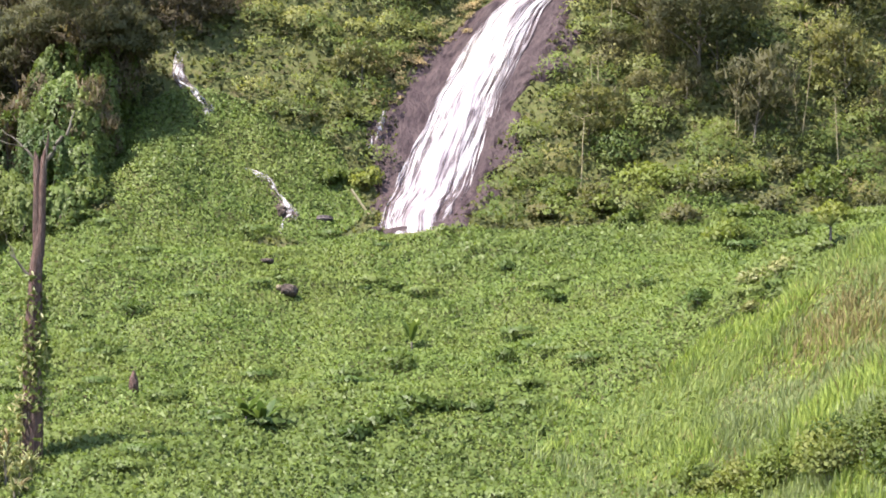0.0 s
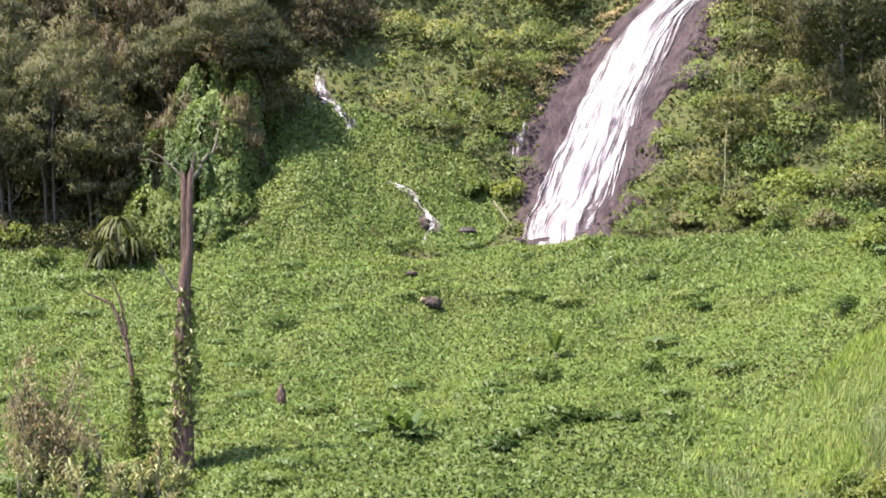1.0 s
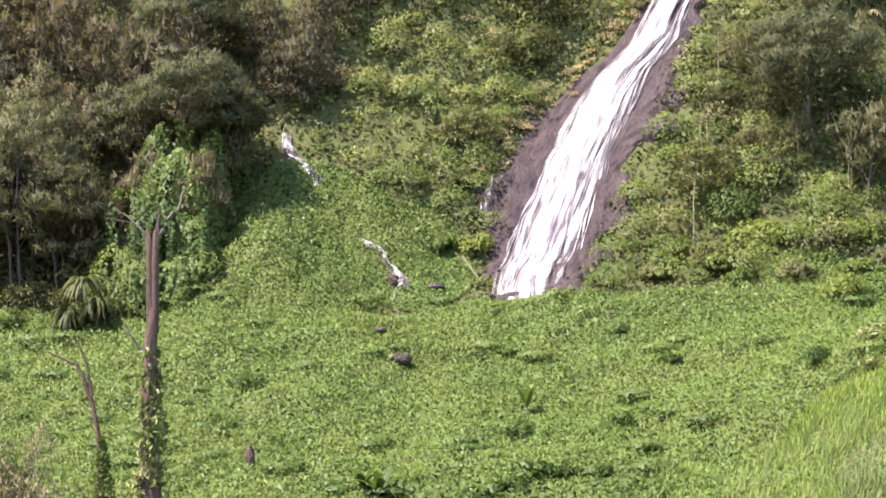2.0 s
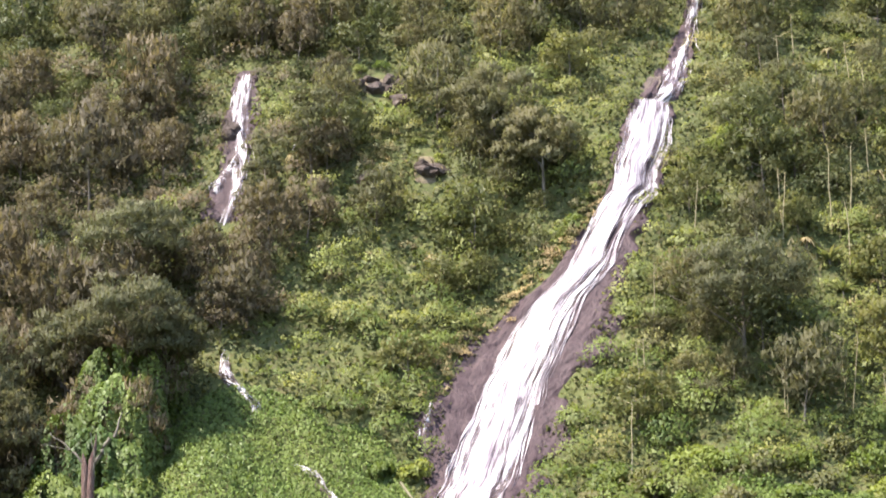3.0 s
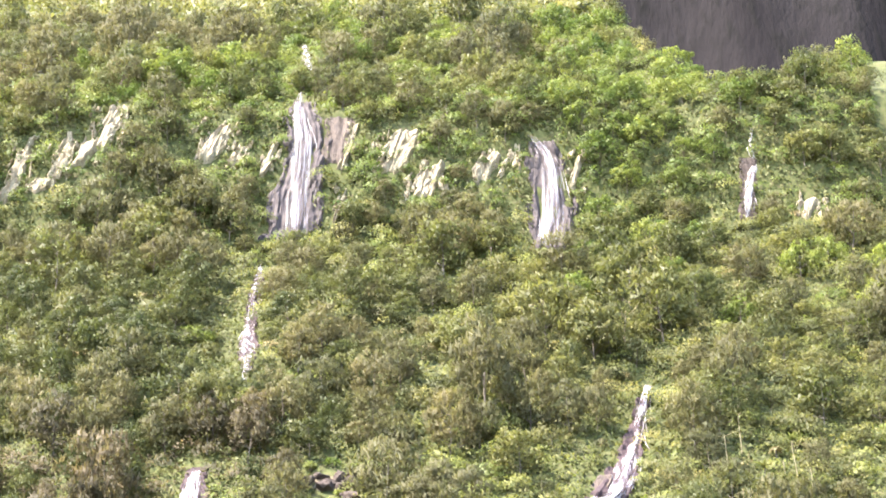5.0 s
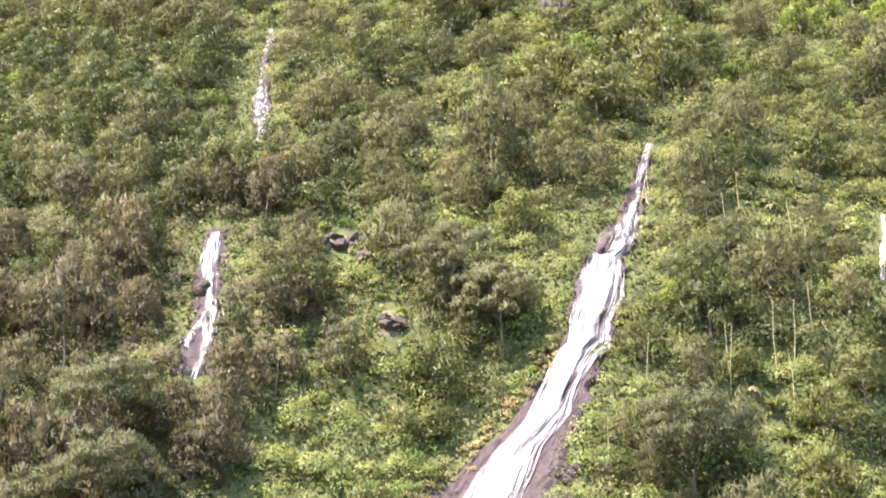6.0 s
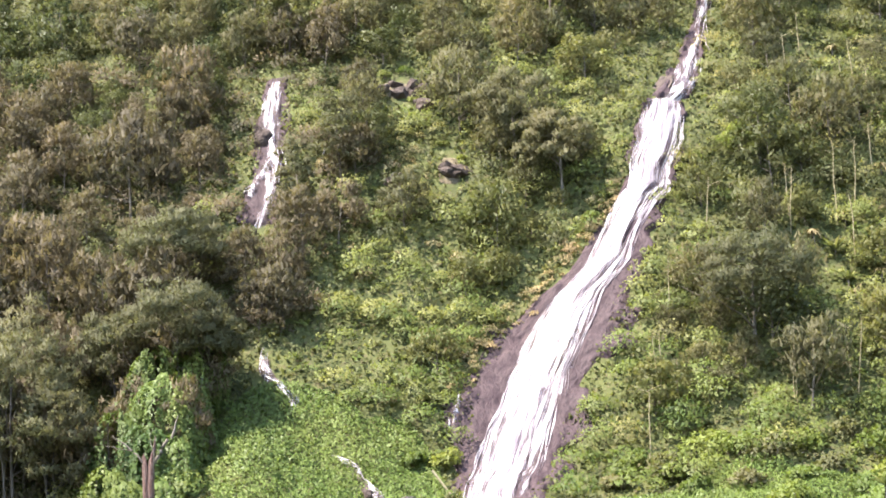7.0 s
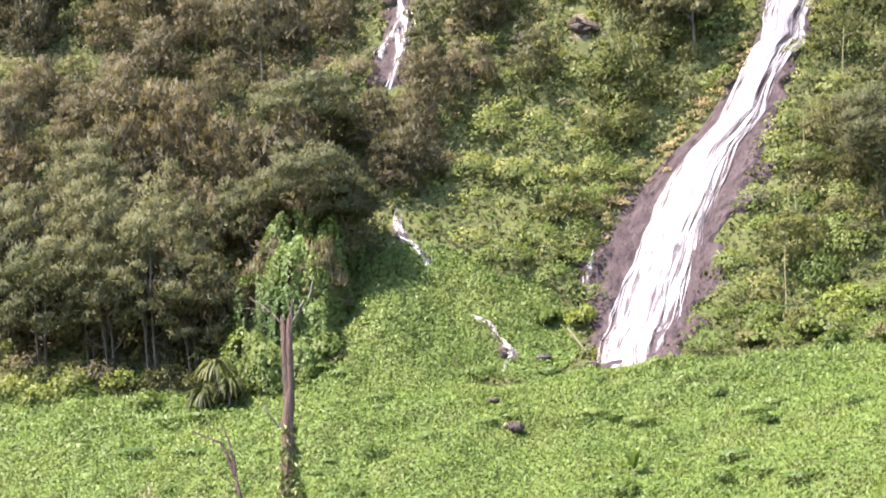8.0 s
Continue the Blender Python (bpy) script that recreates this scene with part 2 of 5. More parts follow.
# ---- builders ----
def mesh_of(name, verts, faces, mats, shade=None, smooth=False, tone=None):
    """A mesh from arrays; all faces have the same number of corners. shade: normals, one a face, that round off leaf clumps."""
    me = bpy.data.meshes.new(name)
    n, k = faces.shape
    me.vertices.add(len(verts))
    me.vertices.foreach_set("co", np.ascontiguousarray(verts, dtype=np.float32).ravel())
    me.loops.add(n * k)
    me.loops.foreach_set("vertex_index", np.ascontiguousarray(faces, dtype=np.int32).ravel())
    me.polygons.add(n)
    me.polygons.foreach_set("loop_start", np.arange(0, n * k, k, dtype=np.int32))
    me.polygons.foreach_set("use_smooth", np.full(n, smooth or shade is not None, dtype=bool))
    for m in mats:
        me.materials.append(m)
    me.update(calc_edges=True)
    if shade is not None:
        normals = me.attributes.new("custom_normal", "FLOAT_VECTOR", "POINT")
        normals.data.foreach_set("vector", np.ascontiguousarray(np.repeat(unit(shade), k, 0), dtype=np.float32).ravel())
        me.update()
    if tone is not None:
        me.attributes.new("tone", "FLOAT", "POINT").data.foreach_set("value", np.repeat(tone, k).astype(np.float32))
    return me


def under(ob, parent):
    ob.parent = parent
    return ob


def part(name, me, parent, label=""):
    return tagged(under(new(name, me), parent), label)


def unit(v):
    return v / np.maximum(np.linalg.norm(v, axis=-1, keepdims=True), 1e-9)


def leaf_quads(p, along, length, width, rng, facing=None, loose=0.8, corners=4):
    """Leaf-shaped faces at p, pointing along, turned loosely to facing. Returns corners and faces."""
    n = len(p)
    face = rng.normal(size=(n, 3)) * loose + (np.array([0, 0, 1.0]) if facing is None else facing)
    side = unit(np.cross(along, face))
    up = unit(np.cross(side, along))
    length, width = np.broadcast_to(length, (n,))[:, None], np.broadcast_to(width, (n,))[:, None]
    tip = p + along * length / 2 - up * length * 0.12
    if corners == 3:
        a = p - along * length * 0.4 + side * width * 0.6
        b = p - along * length * 0.4 - side * width * 0.6
        return np.stack([a, tip, b], 1).reshape(-1, 3), np.arange(3 * n).reshape(n, 3)
    a = p - along * length / 2
    c, d = p - along * length * 0.08 + side * width / 2 + up * width * 0.1, p - along * length * 0.08 - side * width / 2 + up * width * 0.1
    v = np.stack([a, c, tip, d], 1).reshape(-1, 3)
    return v, np.arange(4 * n).reshape(n, 4)


def sphere_dirs(n, rng, low=-1.0):
    z = rng.uniform(low, 1, n)
    a = rng.uniform(0, 2 * math.pi, n)
    r = np.sqrt(1 - z * z)
    return np.stack([r * np.cos(a), r * np.sin(a), z], -1)


def tubes(paths, sides=6):
    """Tapered tubes along paths of (x, y, z, radius)."""
    vs, fs, base = [], [], 0
    for path in paths:
        q = np.array(path, float)
        way = unit(np.gradient(q[:, :3], axis=0))
        ref = np.where(np.abs(way[:, 2:3]) > 0.9, np.array([[1.0, 0, 0]]), np.array([[0, 0, 1.0]]))
        s = unit(np.cross(way, ref))
        t = np.cross(way, s)
        ang = np.arange(sides) * 2 * math.pi / sides
        ring = q[:, None, :3] + q[:, None, 3:4] * (np.cos(ang)[None, :, None] * s[:, None] + np.sin(ang)[None, :, None] * t[:, None])
        vs.append(ring.reshape(-1, 3))
        i, j = np.meshgrid(np.arange(len(q) - 1), np.arange(sides), indexing="ij")
        k = (j + 1) % sides
        fs.append((base + np.stack([i * sides + j, i * sides + k, (i + 1) * sides + k, (i + 1) * sides + j], -1)).reshape(-1, 4))
        base += len(q) * sides
    return np.concatenate(vs), np.concatenate(fs)


def bent(a, b, r0, r1, rng, n=6, sway=0.08):
    """A path from a to b that wanders a little and tapers."""
    a, b = np.array(a, float), np.array(b, float)
    s = np.linspace(0, 1, n)[:, None]
    long = np.linalg.norm(b - a)
    off = np.cumsum(rng.normal(size=(n, 3)), 0) * sway * long / n
    off -= off[:1]
    off *= np.sin(s * math.pi * 0.5)
    return np.concatenate([a + (b - a) * s + off, r0 + (r1 - r0) * s], 1)


def tree(name, seed, height, spread, clumps, per, leaf, leaf_mat, label, category="tree", droop=0.3, low=0.35, bark=BARK, stem=0.13, narrow=0.5, flat=0.75, limbs=5, parting=0.35, lump=0.21, bottom=-0.8, boxy=0.0, boles=1):
    """A tree at the origin: a trunk that parts into limbs, and a crown of leaf clumps with gaps between."""
    rng = np.random.default_rng(seed)
    root = tagged(new(name), label, category)
    fork = height * max(low, parting)
    lean = rng.normal(size=2) * 0.05 * height
    bole = bent((0, 0, -0.8), (lean[0], lean[1], height * 0.78), stem * 1.3, stem * 0.25, rng, 7, 0.07)
    paths = [bole] + [bent((1.3 * math.cos(2.2 * q), 0.8 * math.sin(2.2 * q), -0.8), (2.4 * math.cos(2.2 * q), 1.2 * math.sin(2.2 * q), height * 0.62), stem * 0.9, stem * 0.35, rng, 7, 0.1) for q in range(1, boles)]
    centres = []
    for k in range(clumps):
        d = sphere_dirs(1, rng, bottom)[0]
        d = d / (1 - boxy + boxy * np.sum(np.abs(d) ** 5) ** 0.2)
        rad = rng.uniform(0.6, 1.0)
        c = np.array([lean[0], lean[1], height * (low + 1) / 2]) + d * rad * np.array([spread / 2, spread / 2, height * (1 - low) / 2])
        c[:2] += rng.normal(size=2) * 0.06 * spread
        centres.append(c)
        if k % limbs == 0:
            # a limb leaves the trunk below its clump and climbs to it
            away = math.hypot(c[0] - lean[0], c[1] - lean[1])
            h = min(max(c[2] - rng.uniform(0.5, 0.9) * away, 0.5 * fork), 0.74 * height)
            root_of = [float(np.interp(h, bole[:, 2], bole[:, i])) for i in range(4)]
            paths.append(bent(root_of[:3], c, max(root_of[3] * 0.55, 0.03), stem * 0.1, rng, 4, 0.3))
    split = boles if clumps >= 80 else len(paths)
    v, f = tubes(paths[:split], 5 if clumps >= 80 else 3)
    trunk = part("trunk", mesh_of("trunk", v, f, [bark], smooth=True), root)
    for path in paths[split:]:
        v, f = tubes([path], 5)
        part("limb", mesh_of("limb", v, f, [bark], smooth=True), trunk)
    centres = np.repeat(np.array(centres), per, 0)
    n = len(centres)
    big = np.repeat(rng.uniform(0.65, 1.25, clumps), per)[:, None] * spread * lump
    d = sphere_dirs(n, rng, -0.55)
    p = centres + d * big * rng.uniform(0.74, 1.06, (n, 1)) * np.array([1, 1, flat])
    along = unit(d * 0.3 + rng.normal(size=(n, 3)) * 0.55 - np.array([0, 0, droop]))
    size = leaf * rng.uniform(0.6, 1.35, n)
    v, f = leaf_quads(p, along, size, size * narrow, rng, d + np.array([0, -0.2, 0.6]), 0.4, 3)
    hub = np.array([lean[0], lean[1], height * (low + 1) / 2])
    shade = d * 0.75 + 0.45 * unit((p - hub) * np.array([1, 1, 0.6])) + rng.normal(size=d.shape) * 0.1
    part("crown", mesh_of("crown", v, f, [leaf_mat], shade), root)
    return root


def plant(ob, x, y, turn=0.0, size=1.0, tall=1.0, sink=0.0):
    return pose(x, y, float(ground(x, y)) - sink, 0, 0, turn) @ Matrix.Diagonal((size, size, size * tall, 1))

# ---- the land ----
def build_land():
    xs = np.concatenate([np.linspace(-900, -110, 26), np.arange(-105, 106, 1.25), np.linspace(110, 900, 26)])
    ys = np.concatenate([np.linspace(-420, -30, 20), np.arange(-25, 90, 3.0), np.arange(90, 258, 1.4), np.arange(258, 276, 0.6), np.arange(276, 330, 1.5), np.linspace(332, 640, 50)])
    gx, gy = np.meshgrid(xs, ys, indexing="ij")
    v = np.stack([gx, gy, ground(gx, gy)], -1).reshape(-1, 3)
    m = len(ys)
    i, j = np.meshgrid(np.arange(len(xs) - 1), np.arange(m - 1), indexing="ij")
    f = np.stack([i * m + j, (i + 1) * m + j, (i + 1) * m + j + 1, i * m + j + 1], -1).reshape(-1, 4)
    tagged(new("ground", mesh_of("ground", v, f, [SOIL], smooth=True)), "steep overgrown valley side, its soil and moss darkened to give shadow between plants", "hillside", kind="structure")


build_land()


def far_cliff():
    """The shaded wall of the next valley, seen over the saddle; its shade is in the rock colour."""
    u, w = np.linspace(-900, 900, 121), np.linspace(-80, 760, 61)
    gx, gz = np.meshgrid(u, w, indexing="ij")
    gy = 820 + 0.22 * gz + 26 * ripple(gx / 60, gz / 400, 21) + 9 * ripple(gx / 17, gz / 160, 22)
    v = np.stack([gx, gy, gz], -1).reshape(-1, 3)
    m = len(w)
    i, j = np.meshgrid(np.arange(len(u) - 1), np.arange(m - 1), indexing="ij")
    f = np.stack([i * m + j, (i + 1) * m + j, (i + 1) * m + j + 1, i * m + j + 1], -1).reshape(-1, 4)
    tagged(new("far_cliff", mesh_of("far_cliff", v, f, [FAR_ROCK], smooth=True)), "distant basalt cliff beyond the green ridge, cloud shade in its dark colour", "cliff", kind="structure")


far_cliff()

# ---- water and its rock: stations of x, y and width ----
MAIN = ((18.9, 204.2, 3.1), (18.3, 201.6, 4.4), (17.4, 198.8, 4.7), (15.9, 196.0, 3.6), (15.4, 193.7, 3.8), (14.1, 192.6, 3.6), (12.7, 190.9, 3.5), (11.3, 188.9, 3.5),
        (10.0, 187.1, 4.0), (8.4, 186.1, 4.2), (6.8, 185.3, 4.6), (5.1, 183.8, 5.5), (3.6, 181.9, 5.3), (2.1, 180.0, 5.2), (1.1, 177.6, 5.2), (-0.1, 175.1, 5.4),
        (-1.0, 172.4, 5.8), (-1.9, 168.0, 5.6), (-2.5, 162.0, 5.6))
UPPER = ((27.7, 225.6, 1.5), (27.1, 224.2, 1.4), (26.2, 221.7, 1.2), (25.2, 218.6, 0.8), (24.4, 215.1, 0.6), (23.7, 213.2, 2.1), (22.6, 209.7, 2.9), (22.0, 207.8, 2.9), (20.9, 205.6, 2.6), (19.6, 204.6, 2.6))
TRIPLE = ((-26.5, 210.0, 1.0), (-26.6, 208.1, 2.2), (-26.7, 206.1, 2.7), (-26.5, 203.9, 1.9), (-26.1, 202.0, 1.2), (-26.0, 200.3, 2.0), (-25.8, 198.4, 1.7), (-25.9, 196.4, 1.4), (-26.3, 194.4, 1.6), (-26.9, 192.2, 1.8))
TRIPLE_ARM = ((-26.2, 200.0, 0.7), (-27.2, 198.2, 0.9), (-28.0, 196.4, 1.2), (-28.3, 194.8, 1.0))
THREAD = ((-23.4, 256.6, 0.6), (-23.7, 250.9, 0.9), (-23.8, 245.8, 0.8), (-23.6, 240.5, 1.2), (-23.6, 236.1, 1.5), (-22.8, 229.7, 1.0), (-22.8, 227.1, 0.7))
CLIFF_LEFT = ((-19.1, 278.6, 0.8), (-19.0, 272.0, 1.4), (-18.6, 268.6, 2.4), (-18.3, 267.4, 3.0), (-18.4, 266.2, 3.2), (-18.7, 265.0, 3.4), (-18.9, 262.4, 3.6))
CLIFF_TOP = ((-20.5, 308.0, 0.8), (-19.4, 298.0, 1.1), (-17.7, 287.0, 1.5))
CLIFF_RIGHT = ((17.7, 266.7, 0.9), (18.6, 266.4, 1.4), (19.6, 266.0, 2.4), (20.3, 265.2, 3.0), (20.2, 264.1, 3.4), (19.7, 262.4, 4.0), (19.0, 260.7, 4.0))
SIDE_RIGHT = ((52.0, 264.7, 1.4), (51.3, 264.4, 1.9), (50.5, 263.8, 1.7), (49.9, 263.0, 1.5), (49.1, 261.7, 0.8))
SIDE_THREAD = ((52.3, 266.6, 0.4), (51.6, 265.7, 0.5), (51.9, 264.9, 0.5))
EDGE_RIGHT = ((53.0, 210.4, 0.9), (51.4, 204.5, 1.3), (50.3, 201.6, 1.1))
STREAM = ((-25.0, 179.4, 0.40), (-24.8, 177.8, 0.90), (-24.3, 176.8, 1.20), (-23.2, 176.1, 1.00), (-22.5, 175.5, 0.90), (-21.7, 174.9, 1.20), (-21.7, 173.6, 0.80))
STREAM_LOW = ((-17.7, 169.7, 0.50), (-16.8, 169.5, 0.90), (-15.9, 169.1, 0.80), (-15.2, 168.4, 0.50), (-14.7, 167.4, 0.10), (-14.0, 167.0, 0.12), (-13.6, 166.3, 0.70), (-12.9, 165.6, 1.00), (-13.2, 164.8, 0.90), (-13.8, 163.9, 0.80), (-14.0, 162.4, 0.35))
SIDE_TRICKLE = ((-19.4, 203.4, 0.3), (-19.8, 201.8, 0.5), (-20.4, 200.2, 0.4), (-20.6, 198.6, 0.3))
TRICKLE = ((-5.5, 178.1, 0.4), (-6.0, 176.4, 0.6), (-6.5, 174.3, 0.5))
ALL_WATER = (MAIN, UPPER, TRIPLE, TRIPLE_ARM, THREAD, CLIFF_LEFT, CLIFF_TOP, CLIFF_RIGHT, SIDE_RIGHT, SIDE_THREAD, EDGE_RIGHT, STREAM, STREAM_LOW, TRICKLE, SIDE_TRICKLE)


def along_path(stations, per=1.0):
    """Stations filled in to about one a metre, laid on the land: x, y, z, width, run."""
    s = np.array(stations, float)
    z = ground(s[:, 0], s[:, 1])
    run = np.concatenate([[0], np.cumsum(np.sqrt(np.diff(s[:, 0]) ** 2 + np.diff(s[:, 1]) ** 2 + np.diff(z) ** 2))])
    n = max(4, int(run[-1] * per))
    t = np.linspace(0, run[-1], n)
    x, y, w = (np.interp(t, run, s[:, i]) for i in range(3))
    return x, y, ground(x, y), w, t


def frame_of(x, y, z):
    """Points, across and outward directions of a path on the slope."""
    p = np.stack([x, y, z], -1)
    out = normal_at(x, y, 1.5)
    across = unit(np.array([[1.0, 0, 0]]) - out[:, :1] * out)
    return p, across, out


def normal_at(x, y, e=0.4):
    return unit(np.stack([-(ground(x + e, y) - ground(x - e, y)) / (2 * e), -(ground(x, y + e) - ground(x, y - e)) / (2 * e), np.ones_like(x)], -1))


def on_slope(p, across, out, off, h):
    """Points off to the side of a path, laid on the land and lifted by h."""
    q = p[:, None] + across[:, None] * off[..., None]
    soft = np.minimum(ground(q[..., 0], q[..., 1]), q[..., 2] + 1.2)
    q[..., 2] = np.maximum(soft, q[..., 2] - 1.2)
    return q + out[:, None] * h[..., None]


def strip_faces(n, cols):
    i, j = np.meshgrid(np.arange(n - 1), np.arange(cols - 1), indexing="ij")
    return np.stack([i * cols + j, i * cols + j + 1, (i + 1) * cols + j + 1, (i + 1) * cols + j], -1).reshape(-1, 4)


def ribbon(x, y, z, w, t, lift, seed, cols=13, ragged=0.09, bulge=0.3):
    p, across, out = frame_of(x, y, z)
    u = np.linspace(-0.5, 0.5, cols)
    left = 1 + ragged * ripple(t / 4.0 + seed * 7.7, t * 0 + seed, 31)
    right = 1 + ragged * ripple(t / 4.0 + seed * 3.1, t * 0 + seed, 32)
    off = u[None] * np.where(u[None] < 0, left[:, None], right[:, None]) * w[:, None]
    h = lift + bulge * (1 - (2 * u[None]) ** 2) + 0.12 * ripple(off * 1.4 + seed, t[:, None] / 3.0, 33)
    h = h - (lift + 0.5) * np.clip(1 - (t[-1] - t) / 2.0, 0, 1)[:, None]
    v = on_slope(p, across, out, off, h)
    uv = np.stack([off + seed * 3.7, np.broadcast_to(t[:, None], off.shape)], -1).reshape(-1, 2)
    ends = np.clip(1 - np.minimum(t, t[-1] - t) / 0.8, 0, 1)[:, None]
    rim = np.stack([np.maximum(np.abs(2 * u)[None] ** 1.4 + 0 * off, ends + 0 * off), 0 * off], -1).reshape(-1, 2)
    return v.reshape(-1, 3), strip_faces(len(t), cols), uv, rim


def with_flow(me, uv, rim):
    corner = np.empty(len(me.loops), dtype=np.int32)
    me.loops.foreach_get("vertex_index", corner)
    for name, values in (("flow", uv), ("rim", rim)):
        me.uv_layers.new(name=name).data.foreach_set("uv", values[corner].astype(np.float32).ravel())
    return me


def waterfall(stations, label, seed, lift=0.55, strands=8, spread=1.0, mat=None, cols=13):
    """A sheet of white water with single strands beside it."""
    root = tagged(new("waterfall"), label, "waterfall")
    x, y, z, w, t = along_path(stations, 2.0)
    w = w * (1.04 if mat is None else 1.0)
    if mat is SPLASH:
        w = w * (1.15 + 0.7 * ripple(t / 1.1 + seed, t * 0, 38))
    v, f, uv, rim = ribbon(x, y, z, w, t, lift, seed, cols)
    part("water_sheet", with_flow(mesh_of("water_sheet", v, f, [mat or WATER], smooth=True), uv, rim), root)
    rng = np.random.default_rng(seed)
    for k in range(strands):
        a = int(rng.uniform(0, 0.65) * len(t))
        b = min(len(t), a + max(5, int(rng.uniform(0.12, 0.4) * len(t))))
        if b - a < 4:
            continue
        right = rng.uniform() < 0.7
        side = rng.uniform(0.4, 0.4 + 0.22 * spread) if right else -rng.uniform(0.4, 0.5)
        stray = rng.uniform(0.0, 0.9) * spread if right else -rng.uniform(0.0, 0.2)
        g = slice(a, b)
        s = np.linspace(0, 1, b - a)
        wide = rng.uniform(0.04, 0.11) * (0.75 + 0.5 * ripple(t[g] * 0.9 + k, t[g] * 0, 35)) * np.sin(math.pi * (0.08 + 0.86 * s))
        mid = side * w[g] + stray * s + 0.18 * ripple(t[g] / 3.5 + k * 3.3, t[g] * 0 + k, 34)
        p, across, out = frame_of(x[g], y[g], z[g])
        off = mid[:, None] + wide[:, None] * np.array([-1, 0, 1.0])[None]
        v = on_slope(p, across, out, off, lift - 0.1 + 0.05 * np.array([0, 1, 0.0])[None] + 0 * off).reshape(-1, 3)
        uv = np.stack([off, np.broadcast_to(t[g][:, None], off.shape)], -1).reshape(-1, 2)
        part("water_strand", with_flow(mesh_of("water_strand", v, strip_faces(b - a, 3), [WATER], smooth=True), uv, uv * 0), root)
    return root


BARE = []


def rock_bed(stations, label, seed, lift=0.35, mat=None, rough=0.6, category="rock face", name="rock_slab", ribs=0.0, sway=0.2):
    """Bare rock: a rough sheet on the slope whose ragged edges sink into it."""
    x, y, z, w, t = along_path(stations, 3.0)
    BARE.append((x, z, w))
    p, across, out = frame_of(x, y, z)
    cols = max(13, int(w.max() * 3.6))
    u = np.linspace(-0.5, 0.5, cols)
    swell = 1 + sway * ripple(t / 2.2 + seed, t * 0, 41)
    off = u[None] * (w * swell)[:, None]
    e = np.abs(2 * u)[None]
    end = np.clip(np.minimum(t, t[-1] - t) / 1.6, 0, 1)[:, None]
    ragged = 0.2 * ripple(off / 3 + seed, t[:, None] / 2.4, 44)
    h = lift + rough * (0.55 * ripple(off / 1.3 + seed, t[:, None] / 2.6, 42) + 0.3 * ripple(off / 0.5, t[:, None] / 1.1 + seed, 43) + 0.15 * ripple(off / 0.25, t[:, None] / 0.4, 45)) * np.clip(e * 1.5, 0.2, 1)
    h = h + ribs * (ripple(off / 0.7 + seed, t[:, None] / 4.0, 46) + 0.6 * ripple(off / 0.33, t[:, None] / 2.2 + seed, 47))
    h = h - 1.1 * np.clip((e + ragged - 0.72) / 0.28, 0, 1.3) ** 1.5 - 1.2 * (1 - end)
    v = on_slope(p, across, out, off, h)
    return tagged(new(name, mesh_of(name, v.reshape(-1, 3), strip_faces(len(t), cols), [mat or WET_ROCK])), label, category)


waterfall(MAIN, "broad white waterfall sliding down a slanting rock face", 1, 0.6, 38, 1.0, cols=21)
waterfall(UPPER, "narrow white waterfall above a small rock ledge", 2, 0.5, 5, 1.0, FOAM)
triple = waterfall(TRIPLE, "white waterfall that parts round a dark boulder", 3, 0.5, 4, 1.0, FOAM)
waterfall(TRIPLE_ARM, "short side arm of a white waterfall", 4, 0.5, 2, 1.0, SPLASH)
waterfall(THREAD, "thin thread of white water between trees", 5, 0.6, 3, 1.0, SPLASH)
waterfall(CLIFF_LEFT, "veil of white water down a tall rock cliff", 6, 0.6, 4, 1.0, THIN_WATER)
waterfall(CLIFF_TOP, "small white cascade above a cliff", 7, 0.6, 1, 1.0, SPLASH)
waterfall(CLIFF_RIGHT, "veil of white water down a short cliff", 8, 0.6, 3, 1.0, THIN_WATER)
waterfall(SIDE_RIGHT, "small white waterfall among shrubs", 9, 0.6, 2, 1.0, FOAM)
waterfall(SIDE_THREAD, "thin white thread of water above a small fall", 14, 0.6, 1, 1.0, SPLASH)
waterfall(EDGE_RIGHT, "short thin waterfall behind trees", 10, 0.6, 1, 1.0, FOAM)
waterfall(STREAM, "small stream tumbling between vine-covered banks", 11, 0.5, 2, 1.0, SPLASH)
waterfall(STREAM_LOW, "small stream splashing over stones in green vines", 12, 0.55, 2, 1.0, SPLASH)
waterfall(SIDE_TRICKLE, "thin pale trickle between slender trees", 15, 0.6, 1, 1.0, SPLASH)
waterfall(TRICKLE, "pale trickle at the edge of wet rock", 13, 0.45, 1, 1.0, SPLASH)

rock_bed(((19.2, 205.5, 5), (17.4, 198.8, 7.0), (15.4, 193.7, 6.8), (13.6, 190.9, 6.8), (11.4, 188.2, 8.8), (8.0, 185.6, 13.4), (4.4, 182.8, 17.4), (1.6, 179.6, 18.0), (0.2, 176.4, 16.4), (-0.5, 172.6, 13.6), (-1.4, 168.0, 11.4), (-2.6, 161.5, 8.4)),
         "wet purple-brown rock face under the broad waterfall", 51, 0.4, None, 0.4, sway=0.1)
rock_bed(((20.4, 209.2, 2.0), (19.4, 207.2, 3.0), (18.4, 205.2, 2.0)), "brown rock ledge beside the narrow upper fall", 60, 0.3, BROWN_ROCK, 0.7)
rock_bed(((27.2, 225.0, 1.6), (26.0, 221.5, 2.4), (23.8, 214.5, 2.8), (22.0, 208.5, 4.8), (19.6, 204.5, 5.0)), "wet brown rock under the narrow upper fall", 52)
